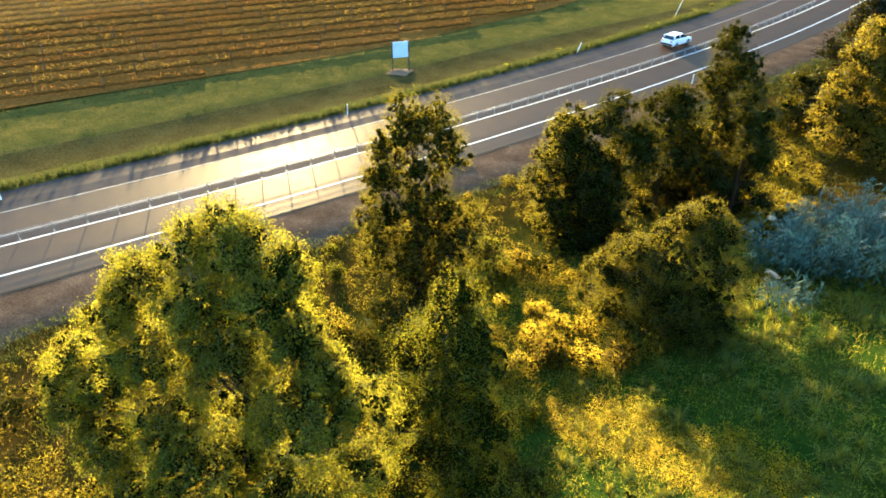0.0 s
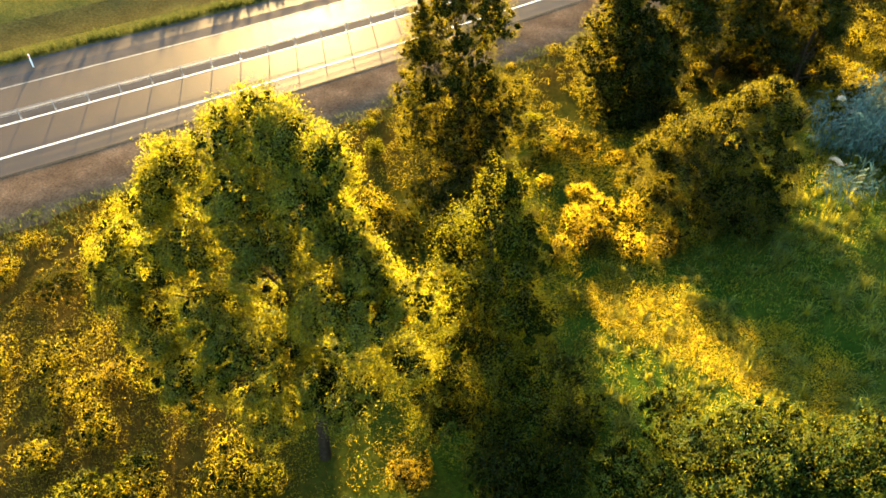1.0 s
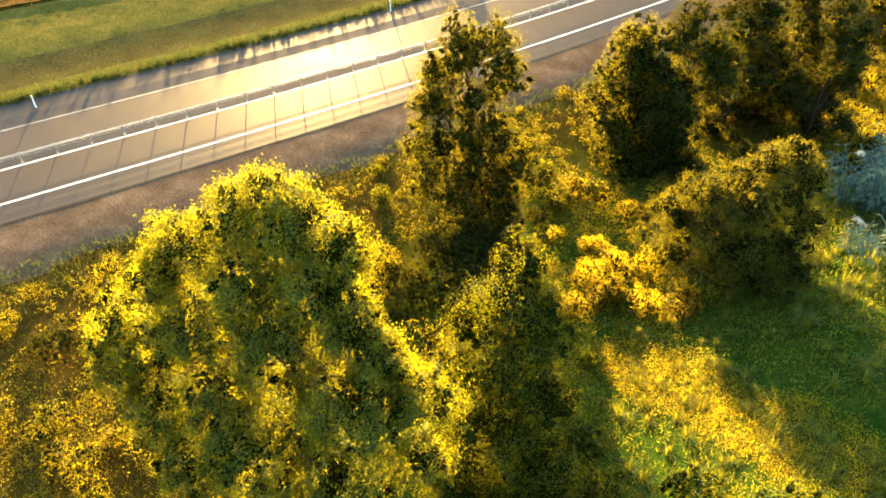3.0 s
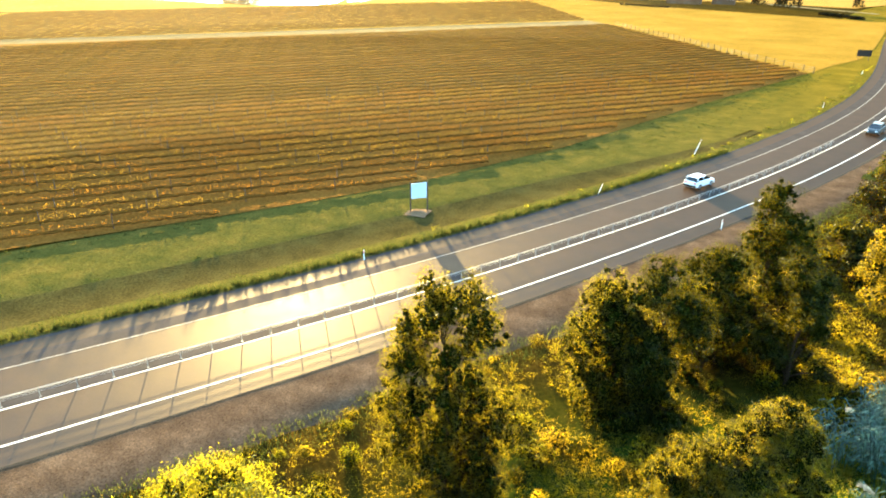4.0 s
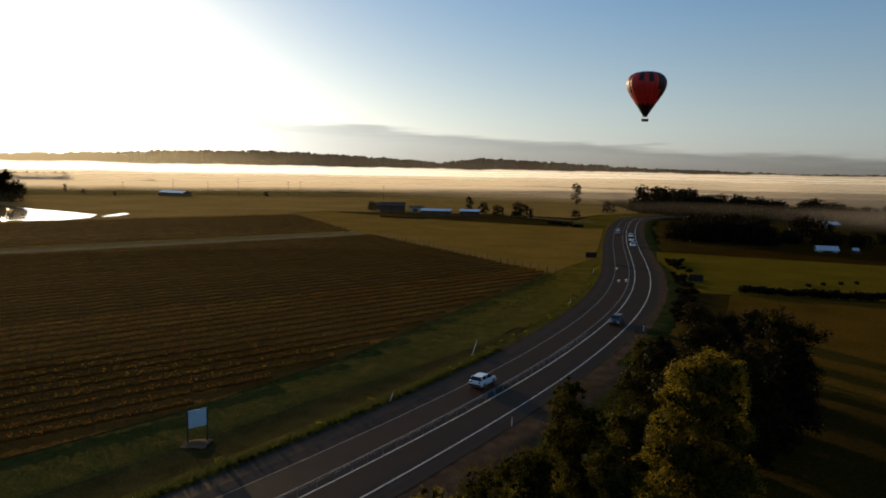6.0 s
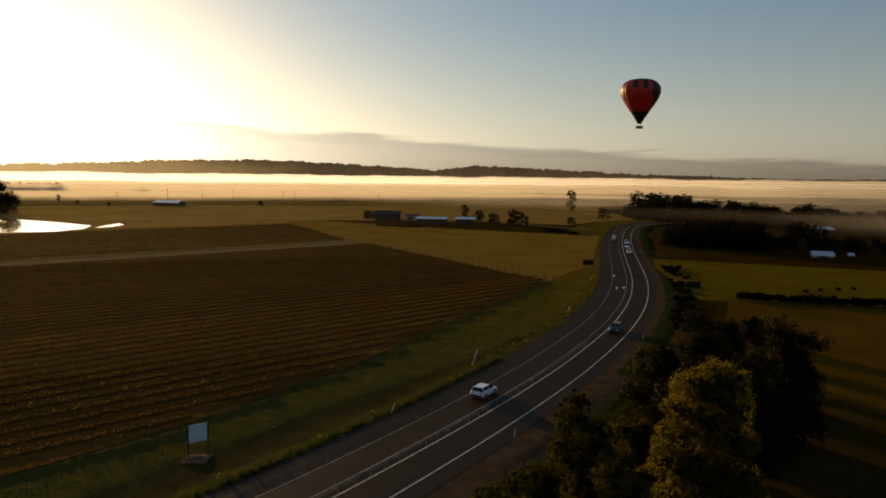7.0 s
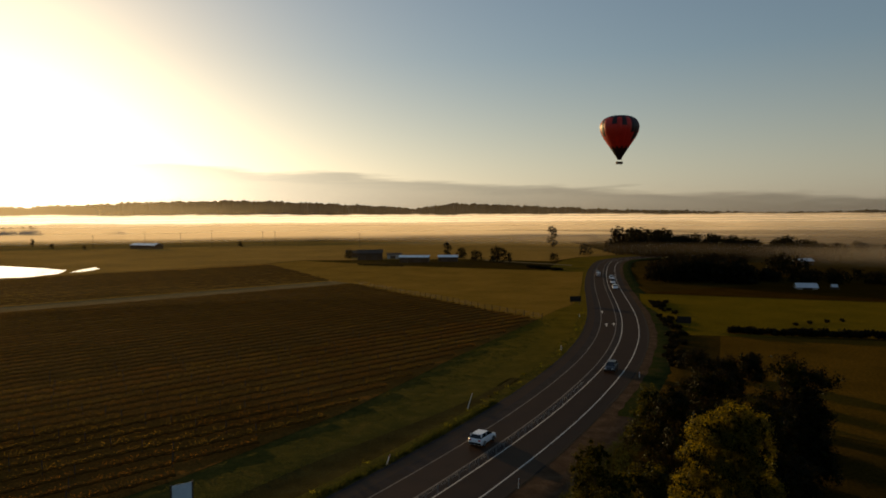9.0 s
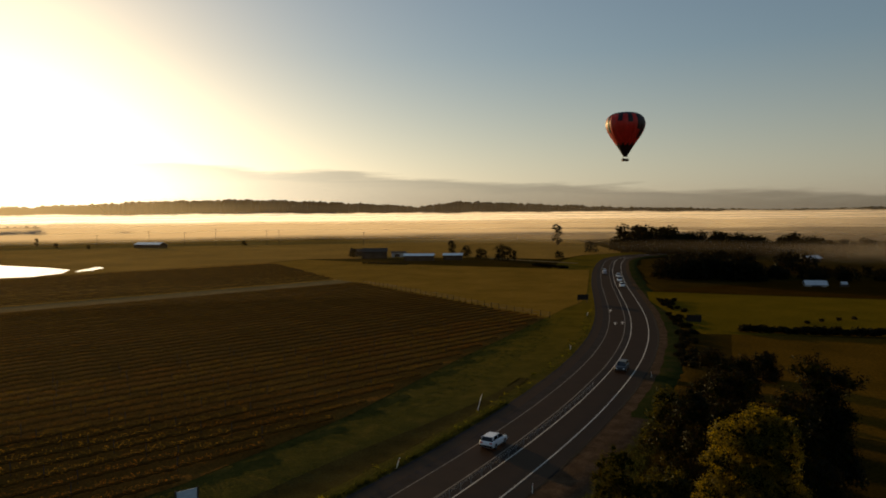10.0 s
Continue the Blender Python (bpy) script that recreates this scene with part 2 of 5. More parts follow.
M_LEAF_Y = foliage("golden_leaves", (0.018, 0.0204, 0.0018), (0.045, 0.0444, 0.0036), (0.66, 0.49, 0.008), 0.31)
# brighter golden leaves, sunlight on weeds and scrub put into their colour
M_SUNLIT_WEED = foliage("sunlit_tone_weeds", (0.045, 0.042, 0.004), (0.10, 0.088, 0.008), (0.85, 0.62, 0.01), 0.5)
M_LEAF_O = foliage("rusty_scrub_leaves", (0.0190, 0.0172, 0.0022), (0.050, 0.040, 0.0050), (0.7, 0.48, 0.010), 0.3)
# near-black leaves: the look of backlit trees is in the colour
M_LEAF_FAR = foliage("backlit_dark_leaves", (0.003, 0.004, 0.001), (0.009, 0.009, 0.002), (0.05, 0.03, 0.004), 0.12)
M_REED = foliage("reed_blades", (0.009, 0.034, 0.022), (0.035, 0.080, 0.054), (0.07, 0.12, 0.055), 0.25, 0.04)
M_PLUME = foliage("reed_plumes", (0.45, 0.36, 0.24), (0.62, 0.52, 0.38), (0.6, 0.45, 0.28), 0.4, 0.0)
M_GRASS = foliage("long_grass", (0.020, 0.036, 0.006), (0.062, 0.088, 0.016), (0.52, 0.45, 0.014), 0.34)
M_VERGE_BLADES = foliage("verge_blades", (0.016, 0.026, 0.006), (0.040, 0.046, 0.011), (0.12, 0.13, 0.03), 0.22, 0.0)
M_STRAW = foliage("dry_grass", (0.042, 0.0312, 0.006), (0.09, 0.066, 0.015), (0.5, 0.35, 0.03), 0.324)
M_VINE = foliage("autumn_vine_leaves", (0.075, 0.032, 0.006), (0.115, 0.050, 0.009), (0.42, 0.19, 0.02), 0.18, 0.004, 0.5, 0.6)
M_VINE_CORE = soil("vine_hedge_core", [(0.3, (0.075, 0.036, 0.008)), (0.7, (0.115, 0.056, 0.011))], 7.0, 1.2, relief=0.1)
M_VINE_G = foliage("fading_vine_leaves", (0.078, 0.044, 0.008), (0.120, 0.070, 0.013), (0.46, 0.27, 0.03), 0.21, 0.004, 0.5, 0.6)


# ---- mesh helpers ----
def raw_mesh(name, verts, faces, mat, smooth=False):
    """verts: n x 3 array; faces: m x k array of quads or triangles."""
    verts, faces = np.asarray(verts, np.float32), np.asarray(faces, np.int32)
    me = bpy.data.meshes.new(name)
    me.vertices.add(len(verts))
    me.vertices.foreach_set("co", verts.ravel())
    k = faces.shape[1]
    me.loops.add(faces.size)
    me.loops.foreach_set("vertex_index", faces.ravel())
    me.polygons.add(len(faces))
    me.polygons.foreach_set("loop_start", np.arange(0, faces.size, k, dtype=np.int32))
    me.polygons.foreach_set("loop_total", np.full(len(faces), k, dtype=np.int32))
    if smooth:
        me.polygons.foreach_set("use_smooth", np.ones(len(faces), dtype=bool))
    me.update(calc_edges=True)
    me.materials.append(mat)
    return me


def part(name, bm, mat, parent, label=""):
    me = bpy.data.meshes.new(name)
    bm.to_mesh(me)
    bm.free()
    me.materials.append(mat)
    return attach(name, me, parent, label)


def attach(name, me, parent, label="", at=None):
    ob = new(name, me)
    ob.parent = parent
    if at is not None:
        ob.matrix_basis = at
    if label:
        ob["label"] = label
    return ob


def thing(name, at, label, category, group="", kind=""):
    ob = new(name)
    ob.matrix_basis = at
    return tagged(ob, label, category, group, kind)


def box(bm, size, at, bevel=0.0, turn=0.0):
    r = bmesh.ops.create_cube(bm, size=1.0)
    m = Matrix.Translation(at) @ Matrix.Rotation(turn, 4, "Z") @ Matrix.Diagonal((*size, 1))
    bmesh.ops.transform(bm, matrix=m, verts=r["verts"])
    if bevel:
        edges = {e for v in r["verts"] for e in v.link_edges}
        bmesh.ops.bevel(bm, geom=list(edges), offset=bevel, segments=2, profile=0.5, affect="EDGES")


def boxed(size, at, bevel=0.0, turn=0.0):
    bm = bmesh.new()
    box(bm, size, at, bevel, turn)
    return bm


def tube(points, radii, sides=8):
    """Vertices and quads of a tapered tube along points."""
    pts = np.asarray(points, float)
    n = len(pts)
    tang = np.gradient(pts, axis=0)
    tang /= np.linalg.norm(tang, axis=1)[:, None] + 1e-9
    ref = np.where(np.abs(tang[:, 2:3]) > 0.9, [[1.0, 0, 0]], [[0, 0, 1.0]])
    a = np.cross(tang, ref)
    a /= np.linalg.norm(a, axis=1)[:, None] + 1e-9
    b = np.cross(tang, a)
    ang = np.linspace(0, 2 * np.pi, sides, endpoint=False)
    ring = a[:, None] * np.cos(ang)[None, :, None] + b[:, None] * np.sin(ang)[None, :, None]
    v = (pts[:, None] + ring * np.asarray(radii)[:, None, None]).reshape(-1, 3)
    i, j = np.meshgrid(np.arange(n - 1), np.arange(sides), indexing="ij")
    k = (j + 1) % sides
    f = np.stack([i * sides + j, i * sides + k, (i + 1) * sides + k, (i + 1) * sides + j], -1).reshape(-1, 4)
    return v, f


def joined(pieces):
    vs, fs, base = [], [], 0
    for v, f in pieces:
        vs.append(v)
        fs.append(np.asarray(f) + base)
        base += len(v)
    return np.concatenate(vs), np.concatenate(fs)


def leaves(centres, length, width, rng, outward=None, droop=0.0, upright=0.0):
    """One small rhombic leaf at each centre."""
    n = len(centres)
    axis = rng.normal(size=(n, 3))
    axis[:, 2] = axis[:, 2] * (1 - min(1, droop)) - droop + upright * 2.0
    axis /= np.linalg.norm(axis, axis=1)[:, None]
    side = rng.normal(size=(n, 3))
    if outward is not None:
        face = outward + 0.5 * rng.normal(size=(n, 3))
        face /= np.linalg.norm(face, axis=1)[:, None] + 1e-9
        axis -= 0.85 * face * (axis * face).sum(1)[:, None]
        axis /= np.linalg.norm(axis, axis=1)[:, None] + 1e-9
        side = np.cross(axis, face)
    side -= axis * (side * axis).sum(1)[:, None]
    side /= np.linalg.norm(side, axis=1)[:, None] + 1e-9
    l = length * rng.uniform(0.6, 1.3, (n, 1)) / 2
    w = width * rng.uniform(0.7, 1.2, (n, 1)) / 2
    lift = np.cross(axis, side) * w * 0.35
    v = np.stack([centres - axis * l, centres + side * w + lift, centres + axis * l, centres - side * w + lift], 1).reshape(-1, 3)
    return v, np.arange(4 * n).reshape(-1, 4)


def smooth(a, b, x):
    t = np.clip((np.asarray(x, float) - a) / (b - a), 0, 1)
    return t * t * (3 - 2 * t)


# ---- the road's line and the lie of the land ----
LINE = [(-212, -208), (-150, -126), (-87, -43.7), (-58.6, -6.2), (-38.7, 20), (-27.3, 35), (-16.6, 50), (-6.8, 65), (2.3, 80), (10.6, 95), (18.0, 110),
        (24.7, 125), (30.5, 140), (35.5, 155), (39.7, 170), (43.4, 185), (46.6, 200), (49.6, 215), (52.9, 232), (60.5, 270), (73.5, 327), (90, 388), (103, 420), (122, 442), (155, 458), (300, 492), (600, 560)]


def spline(points, step=2.0):
    p = np.asarray(points, float)
    p = np.vstack([2 * p[0] - p[1], p, 2 * p[-1] - p[-2]])
    out = []
    for i in range(1, len(p) - 2):
        a, b, c, d = p[i - 1], p[i], p[i + 1], p[i + 2]
        k = max(2, int(np.linalg.norm(c - b) / step))
        t = np.linspace(0, 1, k, endpoint=False)[:, None]
        out.append(0.5 * (2 * b + (c - a) * t + (2 * a - 5 * b + 4 * c - d) * t**2 + (3 * b - a - 3 * c + d) * t**3))
    return np.vstack(out + [p[-2][None]])


ROAD = spline(LINE)
for _ in range(8):
    ROAD[1:-1] = 0.25 * ROAD[:-2] + 0.5 * ROAD[1:-1] + 0.25 * ROAD[2:]
TAN = np.gradient(ROAD, axis=0)
TAN /= np.linalg.norm(TAN, axis=1)[:, None]
NOR = np.stack([TAN[:, 1], -TAN[:, 0]], 1)      # to the near side
RUN = np.r_[0, np.cumsum(np.linalg.norm(np.diff(ROAD, axis=0), axis=1))]


def on_road(s, d):
    """A point s metres along the road, d metres to its near side, and the way it heads."""
    x, y = np.interp(s, RUN, ROAD[:, 0]), np.interp(s, RUN, ROAD[:, 1])
    tx, ty = np.interp(s, RUN, TAN[:, 0]), np.interp(s, RUN, TAN[:, 1])
    return x + ty * d, y - tx * d, math.atan2(ty, tx)


def along(x, y):
    """How far along the road, and how far to its near side, a place lies."""
    i = int(np.argmin((ROAD[:, 0] - x) ** 2 + (ROAD[:, 1] - y) ** 2))
    off = np.array([x, y]) - ROAD[i]
    return RUN[i] + off @ TAN[i], off @ NOR[i]


def off_road(x, y):
    x, y = np.ravel(x), np.ravel(y)
    out = np.empty(len(x))
    for k in range(0, len(x), 4000):
        dx, dy = x[k:k + 4000, None] - ROAD[None, :, 0], y[k:k + 4000, None] - ROAD[None, :, 1]
        i = np.argmin(dx**2 + dy**2, axis=1)
        r = np.arange(len(i))
        out[k:k + 4000] = dx[r, i] * NOR[i, 0] + dy[r, i] * NOR[i, 1]
    return out


def land(x, y):
    """Height of the ground: an embankment rises beside the trees, the rest is near level."""
    x, y = np.asarray(x, float), np.asarray(y, float)
    ramp = 0.55 + 0.42 * (x - 2) + 0.10 * (20 - y)
    ramp = 5.2 * smooth(-1.5, 7.0, ramp)
    ramp = ramp * (1 - smooth(26, 52, y)) * (1 - smooth(30, 60, x)) * smooth(-60, -20, y)
    roll = 0.18 * np.sin(x * 0.31 + 1.0) * np.sin(y * 0.27) + 0.1 * np.sin(x * 0.83 + y * 0.61)
    edge = smooth(11, 15, off_road(x, y)).reshape(x.shape)
    return ramp - 0.08 + 0.08 * edge + roll * edge * (1 - smooth(60, 90, np.hypot(x, y - 20)))


def height(x, y):
    return float(land(x, y))


def sheet(name, xs, ys, mat, z, label, category):
    gx, gy = np.meshgrid(xs, ys, indexing="ij")
    v = np.stack([gx.ravel(), gy.ravel(), np.asarray(z(gx.ravel(), gy.ravel()))], 1)
    n, m = gx.shape
    i, j = np.meshgrid(np.arange(n - 1), np.arange(m - 1), indexing="ij")
    f = np.stack([i * m + j, (i + 1) * m + j, (i + 1) * m + j + 1, i * m + j + 1], -1).reshape(-1, 4)
    return tagged(new(name, raw_mesh(name, v, f, mat, True)), label, category, kind="structure")


def strip(name, offsets, heights, mat, label, category, s0=0.0, s1=None, wobble=0.0, fade=None):
    """A band along the road with the given cross-section."""
    keep = (RUN >= s0) & (RUN <= (s1 or RUN[-1]))
    p, q = ROAD[keep], NOR[keep]
    o = np.asarray(offsets, float)
    rng = np.random.default_rng(len(name))
    d = np.repeat(o[None], len(p), 0)
    if wobble:
        w = np.convolve(rng.normal(size=len(p) + 8), np.ones(5) / 5, "same")[4:-4] * wobble
        d[:, -1] += w + rng.normal(size=len(p)) * wobble * 0.4
    h = np.broadcast_to(np.asarray(heights, float)[None], d.shape)
    if fade:
        k = 1 - smooth(fade[0], fade[1], RUN[keep])[:, None]
        h = -0.02 + (h + 0.02) * k
        d = d + (1 - k) * (np.interp(d, [-28, -15.4, -10.4, -8], [-28, -11.6, -10.2, -8]) - d)
    v = np.concatenate([p[:, None] + q[:, None] * d[..., None], h[..., None]], 2)
    n, m = d.shape
    i, j = np.meshgrid(np.arange(n - 1), np.arange(m - 1), indexing="ij")
    f = np.stack([i * m + j, i * m + j + 1, (i + 1) * m + j + 1, (i + 1) * m + j], -1).reshape(-1, 4)
    return tagged(new(name, raw_mesh(name, v.reshape(-1, 3), f, mat, True)), label, category, kind="structure")


def spread(near_a, near_b, step, far):
    a = list(np.arange(near_a, near_b + 0.01, step))
    g, low, high = step, [], []
    x = near_a
    while x > -far:
        g *= 1.25
        x -= g
        low.append(max(x, -far))
    x, g = near_b, step
    while x < far:
        g *= 1.25
        x += g
        high.append(min(x, far))
    return np.array(low[::-1] + a + high)


def ground_z(x, y):
    d = off_road(x, y)
    s = (d > -22) & (d < 10.6)
    return np.where(s, -1.6, land(x, y))


ground = sheet("ground", spread(-72, 72, 2.0, 4600), spread(-24, 180, 2.0, 4600), M_GROUND, ground_z, "rough green and brown grassland reaching the misty horizon", "ground")
# cross-section of the highway, from the far verge to the near edge of the trees
strip("road", [-7.6, -4.5, 0, 4.5, 6.5], [0.0, 0.05, 0.09, 0.05, 0.0], M_ROAD, "grey asphalt highway curving away past the vineyard", "road")
strip("far_shoulder", [-8.1, -4.62], [-0.02, 0.056], M_SHOULDER, "sealed shoulder toned bluish grey for the grass shadow lying on it", "shoulder")
S_GRAVEL = along(14, 100)[0]
strip("gravel_shoulder", [6.4, 8.4, 11.6, 12.4], [-0.004, -0.02, -0.06, -0.3], M_GRAVEL, "brown gravel shoulder edged with ragged grass", "shoulder", s1=S_GRAVEL, wobble=0.35)
strip("near_verge", [6.4, 8.4, 11.6, 12.4], [-0.010, -0.026, -0.066, -0.3], M_SCRUB, "dark weedy verge beside the bend", "grass", s0=S_GRAVEL - 2.5)
strip("gravel_edge", [6.4, 7.4, 8.3], [-0.002, -0.010, -0.020], M_GRAVEL, "narrow gravel edge round the bend", "shoulder", s0=S_GRAVEL - 2.5, wobble=0.25)
S_DRAIN = along(19, 113)[0]
DRAIN_FADE = (along(-6, 66)[0], along(16, 106)[0])
strip("drain", [-15.6, -14.2, -12.6, -11.2, -10.2], [-0.05, -0.16, -0.24, -0.2, -0.13], M_DRAIN, "bare brown roadside drain", "ditch", s1=S_DRAIN, fade=DRAIN_FADE)
strip("verge_inner", [-10.7, -9.4, -8.05], [-0.155, -0.06, -0.03], M_VERGE, "strip of short grass between the drain and the road", "grass", s1=S_DRAIN, wobble=0.12, fade=DRAIN_FADE)
strip("verge", [-28, -22, -18, -16.4, -15.2], [-0.12, 0.05, 0.05, 0.02, -0.1], M_VERGE, "wide mown grass verge between road and vineyard", "grass", s1=S_DRAIN, fade=DRAIN_FADE)
strip("verge_bend", [-28, -20, -14, -8.05], [-0.016, -0.012, -0.012, -0.016], M_VERGE, "grass verge sweeping round the bend", "grass", s0=S_DRAIN - 2.5)
for name, d, w in (("line_near_edge", 4.5, 0.17), ("line_median_near", 0.72, 0.16), ("line_median_far", -0.72, 0.16), ("line_far_edge", -4.4, 0.14)):
    zr = 0.05 + 0.04 * (1 - min(1, abs(d) / 4.5)) + 0.006
    strip(name, [d - w / 2, d + w / 2], [zr, zr], M_PAINT if d > 0 else M_PAINT_DULL, "solid white painted road line", "road marking")
strip("seal_joint", [6.4, 6.62], [0.014, 0.012], M_RUBBER, "dark ragged edge of the road seal", "road edge", wobble=0.08)
strip("median_band", [-0.5, 0.5], [0.098, 0.098], M_SHOULDER, "darker rumble strip between the median lines", "road marking")


# ---- fields ----
def patch(name, corners, mat, z, label, category):
    """A field laid over the ground: a polygon cut into cells."""
    bm = bmesh.new()
    vs = [bm.verts.new((x, y, z)) for x, y in corners]
    bm.faces.new(vs)
    me = bpy.data.meshes.new(name)
    bmesh.ops.triangulate(bm, faces=bm.faces[:])
    bmesh.ops.recalc_face_normals(bm, faces=bm.faces[:])
    if bm.faces[:][0].normal.z < 0:
        bmesh.ops.reverse_faces(bm, faces=bm.faces[:])
    bm.to_mesh(me)
    bm.free()
    me.materials.append(mat)
    return tagged(new(name, me), label, category, kind="structure")


ROW_WAY = radians(47.0)
RU = np.array([math.sin(ROW_WAY), math.cos(ROW_WAY)])     # along the rows
RV = np.array([math.cos(ROW_WAY), -math.sin(ROW_WAY)])    # across them, towards the road
NEAR_EDGE = [(-150, -62), (-86, 8), (-53.2, 44.9), (-39.0, 61.1), (-29.7, 73.3), (-16.4, 96.6), (-1.8, 130.3), (21.8, 181)]
FENCE = [(21.8, 181), (9.5, 199), (-8, 228), (-37.6, 276)]
patch("vineyard_floor", NEAR_EDGE + [(-37.6, 276), (-45, 268), (-128, 198), (-330, 30)], M_VINE_SOIL, 0.03, "brown weedy soil between the vine rows", "field")
patch("headland_track", [(-45, 268), (-38, 277), (-47, 288), (-133, 208), (-340, 30), (-330, 22)], M_TRACK, 0.05, "pale grass headland track beyond the vines", "track")
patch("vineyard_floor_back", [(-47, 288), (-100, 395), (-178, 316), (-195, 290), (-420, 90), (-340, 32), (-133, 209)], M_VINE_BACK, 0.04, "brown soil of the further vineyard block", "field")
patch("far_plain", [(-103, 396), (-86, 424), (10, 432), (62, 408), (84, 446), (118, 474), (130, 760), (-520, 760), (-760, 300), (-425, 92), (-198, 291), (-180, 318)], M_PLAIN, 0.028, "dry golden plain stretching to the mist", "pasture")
patch("meadow", [(21.8, 181), (29, 197), (37, 212), (43.5, 236), (49.6, 263), (64, 330), (-20, 372), (-85, 420), (-100, 395), (-47, 288), (-37.6, 276)], M_MEADOW, 0.035, "dry golden meadow in front of the farm sheds", "meadow")
patch("meadow_right", [(52, 156), (90, 150), (170, 120), (220, 190), (128, 212), (64, 238), (58, 215)], M_GREEN, 0.03, "sunlit green pasture beside the highway", "pasture")
patch("brown_field_right", [(34, 96), (60, 70), (160, 20), (260, 60), (172, 118), (90, 148), (58, 155)], M_STUBBLE, 0.03, "brown stubble paddock behind the roadside trees", "paddock")
patch("brown_field_far", [(66, 240), (130, 213), (260, 180), (300, 240), (150, 275), (120, 268)], M_PLOUGH, 0.03, "dark fallow strip before the grove", "paddock")
patch("farm_lane", [(22, 416), (66, 371), (68, 376), (25, 423)], M_TRACK, 0.06, "pale farm lane leading to the sheds", "track")


# ---- trees and scrub ----
def crown_points(lobes, n, rng, tuft=0.4, cover=1.0, tall=1.0, hang=0.0, dense=3.0):
    """Rounded tufts set over the lobes: the places and facings of the leaves, and the broad leaves at the heart of each
    tuft, darkened for inner shade.
    """
    cs, ws, ss = [], [], []
    for l in lobes:
        c, r = np.array(l[:3]), np.array(l[3:6])
        size = min(tuft, 0.6 * float(r.mean()))
        m = max(5, int(cover * 5.5 * float(r.mean()) ** 2 / size**2))
        k = np.arange(m) + 0.5
        up = 1 - 1.62 * k / m
        az = k * 2.39996 + rng.uniform(0, 6.28)
        flat = np.sqrt(np.maximum(0, 1 - up**2))
        w = np.stack([np.cos(az) * flat, np.sin(az) * flat, up], 1) + 0.22 * rng.normal(size=(m, 3))
        w /= np.linalg.norm(w, axis=1)[:, None]
        cs.append(c + w * r * rng.uniform(0.62, 1.06, (m, 1)))
        ws.append(w)
        ss.append(size * rng.uniform(0.55, 1.3, m))
    c, w, size = np.concatenate(cs), np.concatenate(ws), np.concatenate(ss)
    share = size**2 / (size**2).sum()
    pick = rng.choice(len(c), n, p=share)
    u = rng.normal(size=(n, 3)) + 0.75 * w[pick] + np.array([0, 0, 0.25])
    u /= np.linalg.norm(u, axis=1)[:, None]
    rad = np.where(rng.random(n) < 0.1, rng.uniform(1.0, 1.45, n), rng.uniform(0.55, 1.05, n)) * size[pick]
    pts = c[pick] + u * rad[:, None] * np.array([1, 1, tall])
    pts[:, 2] -= hang * rng.random(n) ** 2 * size[pick]
    inner = rng.integers(0, len(c), int(dense * len(c)))
    iu = rng.normal(size=(len(inner), 3))
    iu /= np.linalg.norm(iu, axis=1)[:, None]
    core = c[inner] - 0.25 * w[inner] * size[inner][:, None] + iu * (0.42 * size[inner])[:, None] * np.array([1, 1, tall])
    return pts, u + 0.35 * w[pick], core, iu, float(size.mean())


def heart(lobes, rng, k=70):
    """Broad overlapping leaves deep in each lobe, which close the crown."""
    c, w = [], []
    for l in lobes:
        d = rng.normal(size=(k, 3))
        d /= np.linalg.norm(d, axis=1)[:, None]
        c.append(np.array(l[:3]) + d * np.array(l[3:6]) * rng.uniform(0.2, 0.62, (k, 1)))
        w.append(d)
    size = float(np.mean([l[3] for l in lobes]))
    return leaves(np.concatenate(c), 0.34 * size, 0.24 * size, rng, np.concatenate(w))


def limbs(base, top, lobes, rng, girth):
    """A leaning trunk and a limb towards each lobe."""
    n = 9
    t = np.linspace(0, 1, n)[:, None]
    spine = np.array(base) * (1 - t) + np.array(top) * t
    spine[1:-1, :2] += rng.normal(size=(n - 2, 2)) * 0.12
    pieces = [tube(spine, girth * (1 - 0.85 * t[:, 0]), 8)]
    for l in lobes:
        c = np.array(l[:3])
        h = np.clip((c[2] - base[2]) / (top[2] - base[2] + 1e-6) - rng.uniform(0.15, 0.32), 0.08, 0.9)
        a = np.array([np.interp(h, t[:, 0], spine[:, k]) for k in range(3)])
        u = np.linspace(0, 1, 6)[:, None]
        bend = np.array([0, 0, 0.12 * np.linalg.norm(c - a)])
        line = a * (1 - u) + c * u + bend * np.sin(np.pi * u)
        g = girth * (1 - 0.85 * h) * 0.55
        pieces.append(tube(line, g * (1 - 0.8 * u[:, 0]), 6))
        for _ in range(3):
            e = c + rng.normal(size=3) * np.array(l[3:6]) * 0.55
            k = rng.uniform(0.4, 0.8)
            b = a * (1 - k) + c * k
            w = np.linspace(0, 1, 4)[:, None]
            pieces.append(tube(b * (1 - w) + e * w, g * 0.4 * (1 - 0.8 * w[:, 0]), 5))
    return joined(pieces)


